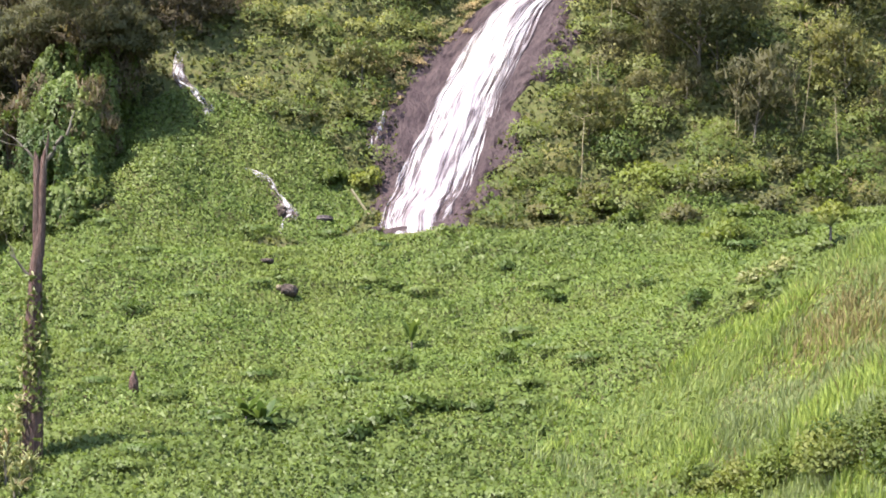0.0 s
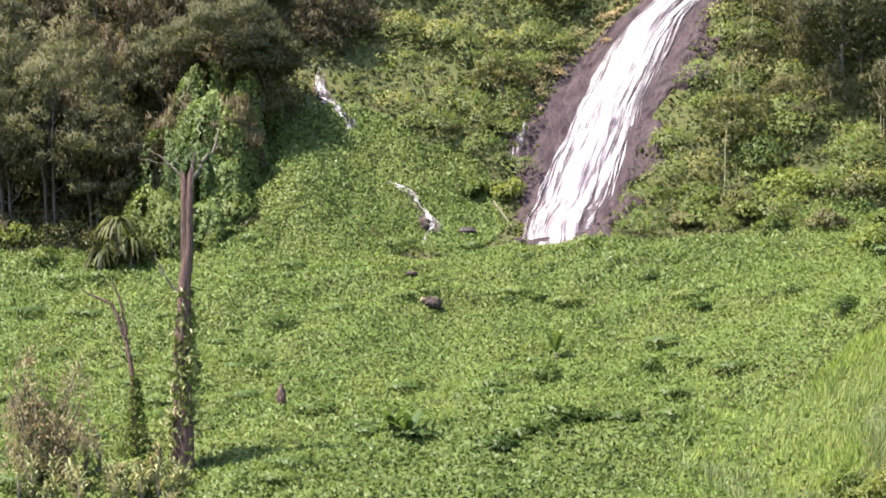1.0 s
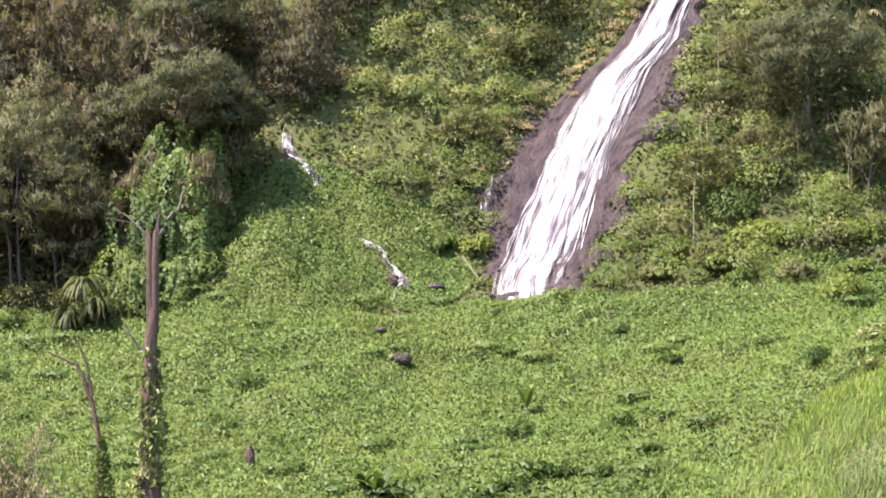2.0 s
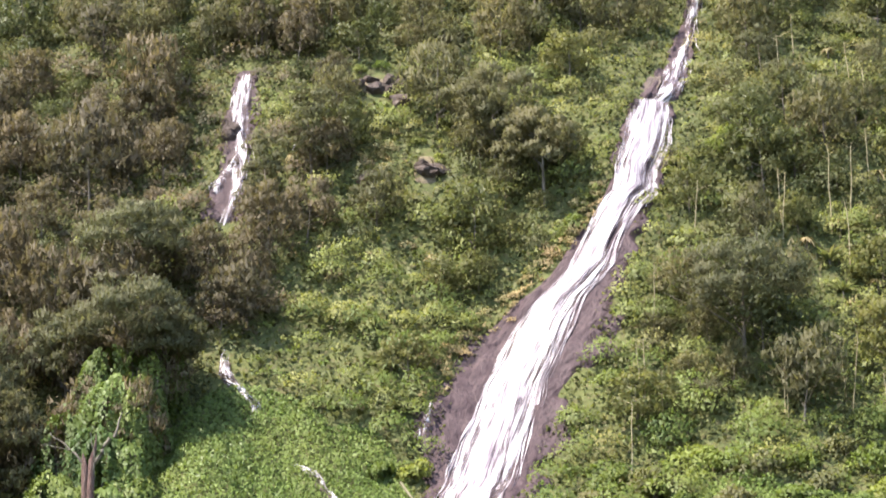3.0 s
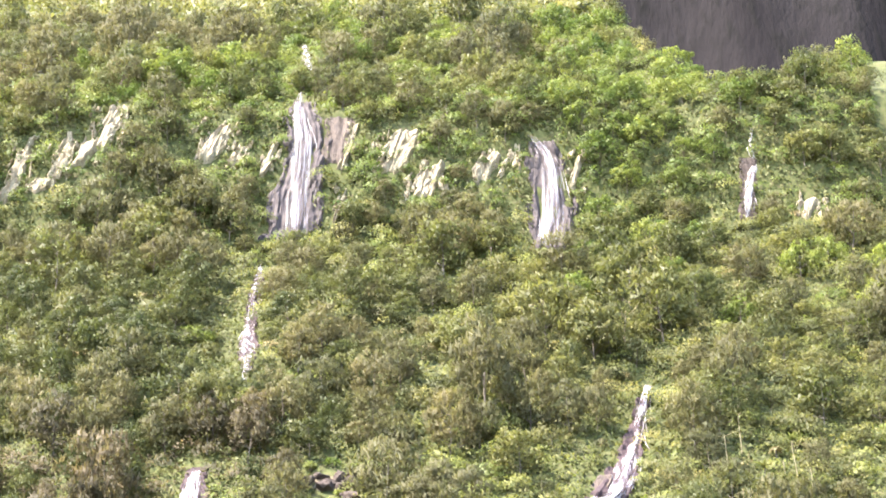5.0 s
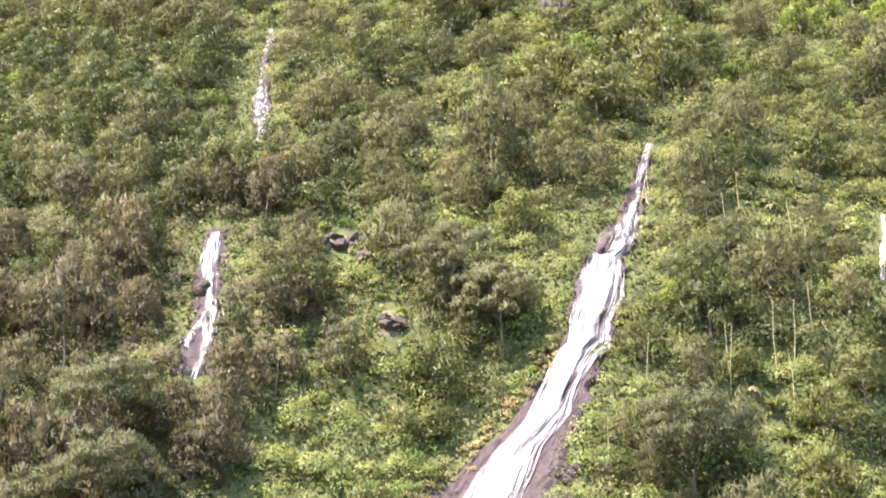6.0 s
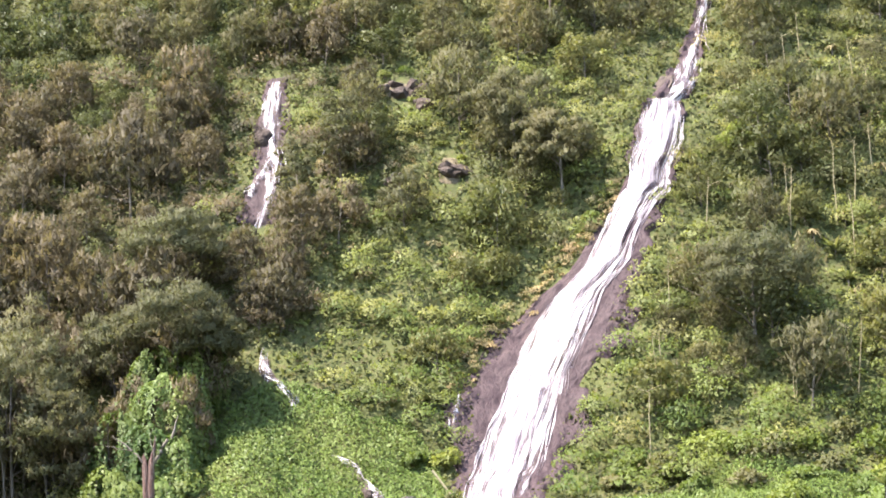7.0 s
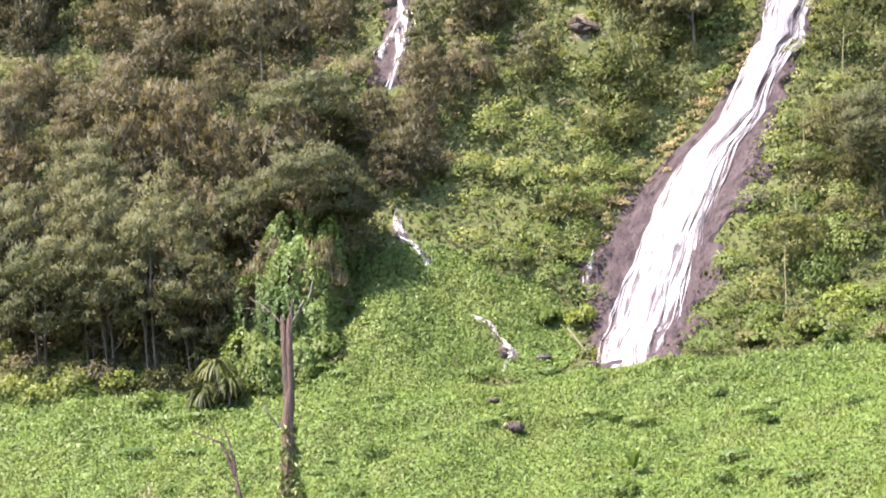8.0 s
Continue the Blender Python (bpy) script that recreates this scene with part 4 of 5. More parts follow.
# ---- trees ----
def forest():
    rng = np.random.default_rng(104)
    kinds = {
        "feather": [tree("feathery_tree", 200 + k, 7.2, 5.2, 50, 30, 0.66, FEATHER, "olive feathery-leaved tree on the steep slope", droop=-0.8, low=0.06, narrow=0.2, lump=0.165, bottom=-0.7, stem=0.1) for k in range(4)],
        "broad": [tree("broadleaf_tree", 220 + k, 5.6, 5.4, 40, 35, 0.45, BROAD, "dense dark-green broadleaf tree on the steep slope", droop=-0.3, low=0.03, narrow=0.4, lump=0.18, bottom=-0.7, stem=0.1) for k in range(4)],
        "bright": [tree("light_green_tree", 240 + k, 4.2, 4.6, 30, 42, 0.34, FRESH, "low light-green tree on the steep slope", droop=0.2, low=0.02, narrow=0.5, lump=0.18, bottom=-0.6, stem=0.09) for k in range(3)],
        "brown": [tree("brownish_tree", 260 + k, 8.0, 5.6, 52, 30, 0.7, BROWN_FEATHER, "brown-olive feathery-leaved tree on the steep slope", droop=-0.9, low=0.06, narrow=0.2, lump=0.16, bottom=-0.7, stem=0.11) for k in range(4)],
        "deep": [tree("dark_tree", 300 + k, 6.0, 5.2, 40, 35, 0.45, DEEP, "very dark green tree on part of the slope", droop=-0.4, low=0.02, narrow=0.36, lump=0.18, bottom=-0.7, stem=0.1) for k in range(3)],
        "olive": [tree("rounded_shrub", 280 + k, 3.8, 4.2, 22, 40, 0.38, OLIVE, "rounded olive-grey shrub on the steep slope", "shrub", droop=-0.4, low=0.0, narrow=0.32, lump=0.22, bottom=-0.4, stem=0.08) for k in range(4)],
    }
    used = {k: 0 for k in kinds}
    names = {"feather": "feathery trees on the slope", "broad": "dark broadleaf trees on the slope", "bright": "light green trees on the slope", "brown": "brown-olive trees on the slope", "olive": "rounded olive shrubs on the slope", "deep": "very dark trees on the slope"}
    placed = []
    x, y = scatter(9000, -86, 82, 166, 325, rng)
    sizes = np.clip(rng.lognormal(-0.05, 0.3, len(x)), 0.55, 1.75)
    bad = near_water(x, y, 2.4 * sizes, 6.0 * sizes, 0.48) | vine_zone(x, y) | vine_zone(x, y - 3) | ~in_sight(x, y) | (brightness(x, y) > 0.5) | ((y < 174 + 2 * ripple(x / 7, x * 0, 74)) & (x > 3)) | near_water(x + 2.6 * sizes, y + 0.8, 1.2 * sizes, 3.0 * sizes, 0.3) | near_water(x + 4.4 * sizes, y + 1.2, 1.0 * sizes, 1.5, 0.1)
    for a, b, no, size in zip(x, y, bad, sizes.tolist()):
        if no:
            continue
        z = float(ground(a, b))
        left = float(1 - step(-20, -12, a)) * float(1 - step(198, 226, b))
        gap = (1.25 + 2.6 * size) * (1 - 0.12 * left)
        if any((a - q[0]) ** 2 + (b - q[1]) ** 2 + (z - q[2]) ** 2 < (0.5 * (gap + q[3])) ** 2 for q in placed):
            continue
        placed.append((a, b, z, gap))
        w = float(ripple(a / 16 + 9, b / 20, 92)) + rng.normal() * 0.5 + 0.9 * left - 0.5 * float(step(8, 20, a) * (1 - step(195, 215, b)))
        w -= 0.75 * float(step(10, 25, a) * step(222, 238, b))
        # Chance of the darkest kind of tree, by place on the slope.
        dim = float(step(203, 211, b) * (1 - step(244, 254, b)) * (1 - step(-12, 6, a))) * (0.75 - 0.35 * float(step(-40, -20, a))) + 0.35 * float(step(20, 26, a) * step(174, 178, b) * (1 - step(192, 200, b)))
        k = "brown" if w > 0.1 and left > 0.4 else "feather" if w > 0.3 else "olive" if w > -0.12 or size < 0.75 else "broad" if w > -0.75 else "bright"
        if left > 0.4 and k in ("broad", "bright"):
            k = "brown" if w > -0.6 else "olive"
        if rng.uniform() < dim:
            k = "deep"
        first = kinds[k][int(rng.integers(len(kinds[k])))]
        if used[k] >= 285:
            continue
        used[k] += 1
        m = plant(first, a, b, rng.uniform(0, 360), size, rng.uniform(0.85, 1.2), 0.2)
        if "set" not in first:
            first["set"] = 1
            first.matrix_basis = m
            tagged(first, group=names[k])
        else:
            c = copy_thing(first, pose(0, 0, 0))
            c.matrix_basis = m
    for group in kinds.values():
        for ob in group:
            if "set" in ob:
                del ob["set"]


forest()


# ---- single things ----
def stone(name, x, y, wide, tall, deep, mat, label, seed, rise=0.25, category="rock"):
    """A rounded, chipped boulder sunk a little into the slope."""
    n, m = 26, 15
    a, b = np.meshgrid(np.linspace(0, 2 * math.pi, n, endpoint=False), np.linspace(0.06, math.pi - 0.06, m), indexing="ij")
    d = np.stack([np.sin(b) * np.cos(a), np.sin(b) * np.sin(a), np.cos(b)], -1)
    r = 1 + 0.22 * ripple(d[..., 0] * 1.6 + seed, d[..., 2] * 1.6 + d[..., 1] * 1.3, 95) + 0.08 * ripple(d[..., 0] * 5, d[..., 2] * 5 + d[..., 1] * 4 + seed, 96)
    v = d * r[..., None] * np.array([wide / 2, deep / 2, tall / 2]) + np.array([x, y, float(ground(x, y)) + tall * rise])
    i, j = np.meshgrid(np.arange(n), np.arange(m - 1), indexing="ij")
    k = (i + 1) % n
    f = np.stack([i * m + j, k * m + j, k * m + j + 1, i * m + j + 1], -1).reshape(-1, 4)
    return tagged(new(name, mesh_of(name, v.reshape(-1, 3), f, [mat])), label, category)


def bush(x, y, r, mat, label, seed, leaf=0.4, wide=0.6, tall=1.0, per=260, name="bush"):
    """A leafy bush: a few stems and a ragged dome of leaves in several clumps."""
    rng = np.random.default_rng(seed)
    root = tagged(new(name), label, "bush")
    c = np.array([x, y, float(ground(x, y)) + (0.0 if tall > 0.7 else -0.15 * r)])
    tops = c + sphere_dirs(7, rng, 0.0) * r * 0.55 * np.array([1, 1, tall])
    for q in tops:
        v, f = tubes([bent(c - np.array([0, 0, 0.3]), q, 0.06, 0.02, rng, 4, 0.2)], 4)
        part("stem", mesh_of("stem", v, f, [BARK], smooth=True), root)
    hub = np.repeat(tops, per // 7, 0)
    d = sphere_dirs(len(hub), rng, -0.25 if tall > 0.7 else 0.0)
    p = hub + d * r * 0.52 * rng.uniform(0.7, 1.05, (len(hub), 1)) * np.array([1, 1, tall])
    size = leaf * rng.uniform(0.6, 1.4, len(p))
    v, f = leaf_quads(p, unit(d * 0.7 + rng.normal(size=p.shape) * 0.5), size, size * wide, rng, d + np.array([0, 0, 0.5]), 0.6)
    part("foliage", mesh_of("foliage", v, f, [mat], d * 0.7 + 0.4 * unit(p - c) + np.array([0, 0, 0.35]) + rng.normal(size=d.shape) * 0.25), root)
    return root


def blade(base, way, length, width, sag, n=7):
    """A long arching leaf with a folded midrib: three rows of points."""
    base, way = np.array(base, float), unit(np.array(way, float))
    side = unit(np.cross(way, np.array([0, 0, 1.0])) + 1e-6)
    s = np.linspace(0, 1, n)[:, None]
    mid = base + way * length * s - np.array([0, 0, 1.0]) * sag * length * s**2.2
    half = width / 2 * np.sin(math.pi * (0.12 + 0.86 * s)) ** 0.8
    lift = np.array([0, 0, 0.25]) * half
    v = np.stack([mid - side * half + lift, mid, mid + side * half + lift], 1).reshape(-1, 3)
    return v, strip_faces(n, 3)


def rosette(name, x, y, stem, count, length, width, label, category, seed, sag=0.5, up=0.5, mat=None, flare=1.0, along=0.0):
    """A stem with a head of arching strap leaves, each a part."""
    rng = np.random.default_rng(seed)
    root = tagged(new(name), label, category)
    z = float(ground(x, y))
    v, f = tubes([bent((x, y, z - 0.3), (x, y, z + stem), 0.13, 0.09, rng, 5, 0.06)], 6)
    part("stem", mesh_of("stem", v, f, [BARK], smooth=True), root)
    for k in range(count):
        a = 2.4 * k + rng.uniform(-0.3, 0.3)
        lift = up + rng.uniform(-0.45, 0.6)
        v, f = blade((x, y, z + stem * (1 - along * (k % 7) / 6)), (math.cos(a) * flare, math.sin(a) * flare, lift), length * rng.uniform(0.7, 1.15), width * rng.uniform(0.8, 1.2), sag * rng.uniform(0.6, 1.3))
        part("leaf", mesh_of("leaf", v, f, [mat or STRAP], smooth=True), root)
    return root


def leafy(p, rng, leaf, wide, out=None):
    along = unit(rng.normal(size=p.shape) + np.array([0, 0, -0.4]))
    size = leaf * rng.uniform(0.6, 1.4, len(p))
    return leaf_quads(p, along, size, size * wide, rng, np.array([0, -0.9, 0.6]) if out is None else out, 0.7)


# the tall dead tree with creepers on its lower half
def snag():
    rng = np.random.default_rng(301)
    root = tagged(new("dead_tree"), "tall dead red-brown trunk wrapped in creepers below", "dead tree")
    z = float(ground(-25.1, 118))
    lower = np.array([(-25.15, 118, z - 0.6, 0.68), (-25.12, 118, z + 2, 0.6), (-25.16, 118, z + 5, 0.56), (-25.2, 118, z + 8, 0.53), (-25.05, 118, z + 11, 0.48), (-24.95, 118, z + 13.4, 0.45), (-24.9, 118, z + 15.0, 0.2)])
    lower[:, 3] *= np.array([1.12, 1.1, 1.06, 0.98, 0.84, 0.76, 0.74])
    t = np.linspace(0, 6, 40)
    path = np.stack([np.interp(t, np.arange(7), lower[:, k]) for k in range(4)], -1)
    path[:, 3] *= 1 + 0.07 * ripple(t * 2.2, t * 0, 97)
    path[:, 0] += 0.05 * ripple(t * 1.4, t * 0, 98)
    v, f = tubes([path], 18)
    v[:, 0] += 0.07 * ripple(v[:, 1] * 5 + v[:, 0] * 3, v[:, 2] * 0.45, 111)
    v[:, 1] += 0.07 * ripple(v[:, 0] * 6, v[:, 2] * 0.4 + 3, 112)
    trunk = part("trunk", mesh_of("trunk", v, f, [DEAD_WOOD], smooth=True), root)
    prongs = ([(-25.05, 118, z + 12.6, 0.22), (-25.06, 118, z + 14.0, 0.26), (-25.08, 118.05, z + 16.8, 0.24), (-25.1, 118, z + 18.3, 0.22), (-25.18, 118, z + 18.9, 0.12), (-25.24, 118, z + 19.2, 0.02)], [(-24.8, 118, z + 12.6, 0.22), (-24.79, 118, z + 14.0, 0.26), (-24.74, 118, z + 17.2, 0.24), (-24.68, 118, z + 18.7, 0.20), (-24.5, 118, z + 19.5, 0.10), (-24.42, 118, z + 20.4, 0.02)])
    for k, q in enumerate(prongs):
        v, f = tubes([q], 10)
        v[:, 0] += 0.05 * ripple(v[:, 1] * 6 + k, v[:, 2] * 0.7, 113)
        part("split_top", mesh_of("split_top", v, f, [DEAD_WOOD], smooth=True), trunk)
    limbs = (((-24.5, 118, z + 18.6), (-23.3, 118, 15.3), 0.13, 0.1), ((-23.3, 118, 15.3), (-22.6, 117.8, 16.9), 0.1, 0.03), ((-25.1, 118, z + 18.4), (-26.0, 118, 14.6), 0.09, 0.06), ((-26.0, 118, 14.6), (-27.4, 118.3, 15.9), 0.06, 0.02),
             ((-26.0, 118, 14.6), (-27.9, 117.6, 14.9), 0.04, 0.015), ((-25.4, 118, 6.5), (-26.6, 117.8, 8.1), 0.12, 0.03), ((-26.3, 117.9, 7.6), (-26.9, 117.7, 9.3), 0.05, 0.015), ((-24.6, 118, z + 17), (-24.2, 117.7, z + 21), 0.06, 0.015))
    for a, b, r0, r1 in limbs:
        v, f = tubes([bent(a, b, 1.05 * r0, 1.05 * r1, rng, 8, 0.24)], 6)
        part("branch", mesh_of("branch", v, f, [BARK], smooth=True), trunk)
    n = 5000
    h = rng.uniform(0, 1, n) ** 0.85 * 11.5
    a = rng.uniform(0, 2 * math.pi, n)
    clump = 0.5 + 0.5 * ripple(a * 1.3, h / 0.9, 99)
    ok = rng.uniform(0, 1, n) < np.clip(1.35 - h / 12 + 0.2 * np.cos(a), 0, 1) * np.where(h < 3.2, np.clip(0.4 - np.cos(a + 0.6), 0.15, 1), 1) * (0.05 + 1.5 * clump**2.4)
    h, a = h[ok], a[ok]
    r = 0.5 + 0.8 * rng.uniform(0.05, 1, len(h)) ** 1.4 * np.clip(1.2 - h / 12, 0.3, 1) * (0.4 + 0.9 * clump[ok])
    p = np.stack([-25.12 + r * np.cos(a), 118 + r * np.sin(a), z + h], -1)
    v, f = leafy(p, rng, 0.34, 0.65, np.stack([np.cos(a), np.sin(a), 0.5 + 0 * a], -1))
    part("creeper", mesh_of("creeper", v, f, [VINE_DARK]), root, "dark green creeper leaves")
    pick = rng.uniform(0, 1, len(p)) < np.clip(0.85 - h / 14, 0.1, 1)
    q = p[pick] + rng.normal(size=(int(pick.sum()), 3)) * 0.12
    v, f = leaf_quads(q, unit(rng.normal(size=q.shape) * 0.5 - np.array([0, 0, 0.8])), 0.5, 0.16, rng, np.array([0, -0.9, 0.5]), 0.6)
    part("dry_creeper", mesh_of("dry_creeper", v, f, [PALE_STRAP]), root, "pale hanging creeper leaves")


snag()


def small_snag():
    rng = np.random.default_rng(302)
    root = tagged(new("dead_tree"), "thin forked dead tree with creepers at its foot", "dead tree")
    z = float(ground(-29.0, 121))
    main = [(-28.9, 121, z - 0.4, 0.3), (-28.95, 121, z + 3, 0.26), (-29.05, 121, z + 5, 0.22), (-29.4, 121, z + 7, 0.17), (-29.6, 121, z + 8, 0.14)]
    main = [(a, b, c, 0.75 * r) for a, b, c, r in main]
    v, f = tubes([main], 8)
    trunk = part("trunk", mesh_of("trunk", v, f, [DEAD_WOOD], smooth=True), root)
    for a, b, r0, r1 in (((-29.55, 121, z + 7.6), (-30.6, 121, 6.1), 0.16, 0.11), ((-30.6, 121, 6.1), (-32.4, 120.8, 7.0), 0.11, 0.04), ((-29.5, 121, z + 7.8), (-29.7, 121, 5.6), 0.14, 0.1), ((-29.7, 121, 5.6), (-30.3, 121.1, 7.4), 0.1, 0.04), ((-29.3, 121, z + 6.5), (-30.2, 120.8, z + 7.4), 0.06, 0.02)):
        v, f = tubes([bent(a, b, r0, r1, rng, 6, 0.12)], 6)
        part("branch", mesh_of("branch", v, f, [DEAD_WOOD], smooth=True), trunk)
    h = rng.uniform(0, 1, 1300) ** 1.3 * 5.2
    a = rng.uniform(0, 2 * math.pi, 1300)
    r = (0.2 + 0.9 * rng.uniform(0, 1, 1300)) * np.clip(1.2 - h / 5, 0.25, 1)
    p = np.stack([-28.9 + r * np.cos(a), 121 + r * np.sin(a), z + h], -1)
    v, f = leafy(p, rng, 0.28, 0.6)
    part("creeper", mesh_of("creeper", v, f, [VINE_DARK]), root, "dark green creeper leaves")


small_snag()


def withered_bush():
    rng = np.random.default_rng(303)
    root = tagged(new("dead_bush"), "withered brown bush hung with dry tendrils", "bush")
    z = float(ground(-33.7, 116.5))
    paths, p = [], []
    for k in range(80):
        a, r = rng.uniform(0, 2 * math.pi), rng.uniform(0.1, 1.0) ** 0.7
        out = np.array([math.cos(a), 0.7 * math.sin(a), 0])
        c = np.array([-33.7, 116.5, z])
        top = c + out * (2.0 + 0.9 * math.cos(3 * a)) * r + np.array([0, 0, rng.uniform(0.3, 1.1) * (6.6 + 1.6 * math.sin(2 * a + 1) - 2.4 * r * r)])
        over = top + out * rng.uniform(0.3, 1.7) - np.array([0, 0, rng.uniform(0.8, 3.4)])
        paths.append(np.concatenate([bent(c + out * 0.8 * r - np.array([0, 0, 0.2]), top, 0.06, 0.03, rng, 6, 0.18), bent(top, over, 0.03, 0.012, rng, 4, 0.2)[1:]]))
        s = rng.uniform(0.15, 1, (26, 1))
        p.append(c + out * 0.8 * r + (top - c - out * 0.8 * r) * s + rng.normal(size=(26, 3)) * 0.28)
        p.append(top + (over - top) * rng.uniform(0, 1, (26, 1)) + rng.normal(size=(26, 3)) * 0.22)
    for q in paths:
        v, f = tubes([q], 4)
        part("stem", mesh_of("stem", v, f, [BARK], smooth=True), root)
    p = np.concatenate(p)
    v, f = leaf_quads(p, unit(rng.normal(size=p.shape) * 0.5 - np.array([0, 0, 0.8])), rng.uniform(0.2, 0.6, len(p)), 0.12, rng, np.array([0, -1.0, 0.2]), 0.5)
    part("dry_foliage", mesh_of("dry_foliage", v, f, [GREY_DRY]), root, "straw-brown dry leaves and tendrils")
    p = np.stack([-33.7 + rng.normal(size=700) * 1.1, 116.5 + rng.normal(size=700) * 0.8, z + 3.4 + rng.normal(size=700) * 1.9], -1)
    v, f = leafy(p, rng, 0.28, 0.6)
    part("creeper", mesh_of("creeper", v, f, [VINE_DARK]), root, "dark green creeper leaves")


withered_bush()

# strap-leaved thicket at the foot of the dead trees
spots = np.random.default_rng(319)
for k in range(52):
    x, y = spots.uniform(-35.0, -24.4), spots.uniform(112.0, 117.4)
    rosette("strap_leaf_plant", x, y, 0.3 + 2.0 * spots.uniform(0, 1) ** 1.3, 34, spots.uniform(1.0, 1.9), 0.15, "clump of olive strap leaves with dry tips", "plant", 310 + k, 0.6, 1.7, DRY if k % 5 == 3 else PALE_STRAP, 0.8, 0.9)

# boulders and stones
stone("boulder", -27.4, 202.3, 2.3, 2.2, 1.6, DARK_ROCK, "dark boulder that parts a waterfall", 1, 0.45)
stone("boulder", -26.6, 199.2, 1.6, 0.8, 1.2, DARK_ROCK, "dark wet boulder below a waterfall", 2, 0.5)
stone("stone", -13.9, 165.4, 0.9, 1.1, 0.8, DARK_ROCK, "brown stone beside a small splashing stream", 3, 0.5)
stone("stone", -10.2, 165.0, 1.6, 0.6, 1.0, GREY_ROCK, "flat grey-brown stone among vines", 4, 0.5)
stone("stone", -5.6, 162.6, 1.0, 0.7, 0.9, WET_ROCK, "wet dark stone at the foot of the waterfall", 5, 0.45)
# Two stones stand in for a dark hole with pale edges in the vines.
stone("stone", -12.0, 149.2, 1.3, 1.1, 1.0, DARK_ROCK, "dark stone standing in for a dark hole in the vines", 6, 0.55)
stone("stone", -12.8, 149.5, 0.5, 0.5, 0.5, PALE_ROCK, "small pale stone standing in for the pale edge of a dark hole", 7, 0.8)
stone("stone", -14.3, 155.3, 1.1, 0.5, 0.8, DARK_ROCK, "small brown stone among vines", 8, 0.8)
stone("rotten_stump", -20.8, 129.4, 0.6, 1.5, 0.55, DEAD_WOOD, "weathered grey-brown stump in a gap of the vines", 9, 0.5, "stump")
bush(13.6, 111.0, 1.3, STRAP, "yellow-brown bush at the edge of the grass", 640, 0.3, 0.4, 0.8, 420)
bush(15.2, 109.6, 1.3, BRIGHT, "leafy green bush at the edge of the grass", 641, 0.26, 0.6, 0.9, 600)


def chunk(x, y, z, wide, deep, tall, rng):
    """An angular broken block: the hull of points on a squared ball."""
    bm = bmesh.new()
    turn = np.array(Euler(rng.uniform(-0.7, 0.7, 3).tolist()).to_matrix())
    for d in sphere_dirs(18, rng):
        d = turn @ (d / np.sum(np.abs(d) ** 5) ** 0.2 * rng.uniform(0.8, 1.0))
        bm.verts.new((x + d[0] * wide / 2, y + d[1] * deep / 2, z + d[2] * tall / 2 + 0.25 * d[0] * tall * rng.uniform(-0.4, 0.4)))
    hull = bmesh.ops.convex_hull(bm, input=bm.verts)
    bmesh.ops.delete(bm, geom=[g for g in hull["geom_interior"] if isinstance(g, bmesh.types.BMVert)], context="VERTS")
    return bm


def outcrop(cx, cy, wide, tall, count, mat, label, seed):
    """Broken ledges of rock that stick out of the slope, each block a part."""
    rng = np.random.default_rng(seed)
    root = tagged(new("rock_outcrop"), label, "outcrop")
    for k in range(count):
        u, w = rng.uniform(-0.5, 0.5), rng.uniform(-0.5, 0.5)
        x = cx + u * wide
        y = up_slope(x, cy, w * tall * (1 - 0.8 * abs(u)))
        size = rng.uniform(0.6, 1.3)
        bm = chunk(x, y - 0.15, float(ground(x, y)), 2.4 * size, 2.2 * size, 1.5 * size, rng)
        me = bpy.data.meshes.new("rock_block")
        bm.to_mesh(me)
        bm.free()
        me.materials.append(mat)
        part("rock_block", me, root)
    return root


outcrop(-11.6, 208.0, 6.4, 3.0, 9, DARK_ROCK, "dark overhanging ledges of broken basalt in the slope", 21)
outcrop(-8.6, 205.6, 2.4, 1.6, 4, BROWN_ROCK, "small brown broken rock ledge between shrubs", 22)
outcrop(-5.6, 198.4, 1.8, 3.2, 6, DARK_ROCK, "dark purple-brown rock knob between bushes", 23)
outcrop(-12.0, 197.4, 2.8, 1.4, 4, BROWN_ROCK, "low brown rock in a bare earth scar", 24)


for k, (x, y, r) in enumerate(((-13.6, 209.4, 1.2), (-11.0, 210.0, 1.4), (-8.8, 209.6, 1.1), (-10.2, 206.2, 0.9), (-6.8, 200.6, 1.1), (-4.6, 199.4, 0.9), (-13.6, 196.4, 0.9), (-10.4, 196.6, 0.8))):
    bush(x, y, r, FRESH if k % 2 else BRIGHT, "mossy green shrub hanging over a rock ledge", 660 + k, 0.3, 0.5, 0.75, 300)
for k, (x, y, r) in enumerate(((-24.6, 259.6, 1.7), (-22.4, 259.2, 1.5), (-20.4, 259.4, 1.8), (-18.0, 259.2, 1.6), (-15.8, 260.0, 1.5), (15.4, 259.4, 1.4), (17.4, 258.4, 1.3), (19.4, 258.2, 1.5), (21.6, 258.8, 1.4), (47.6, 260.2, 1.2), (49.8, 260.0, 1.2))):
    bush(x, y, r, OLIVE if k % 2 else DEEP, "dark shrub at the foot of a rock cliff", 680 + k, 0.36, 0.4, 1.2, 340)


def dry_scar():
    rng = np.random.default_rng(108)
    x, y = -11.6 + 1.6 * rng.normal(size=60), 198.4 + 2.0 * rng.normal(size=60)
    shrubs("dry_scar", x, y, rng.uniform(0.4, 0.9, 60), 80, 0.42, STRAW, "straw-coloured dry grass on a bare patch of slope", rng, 0.2)


dry_scar()


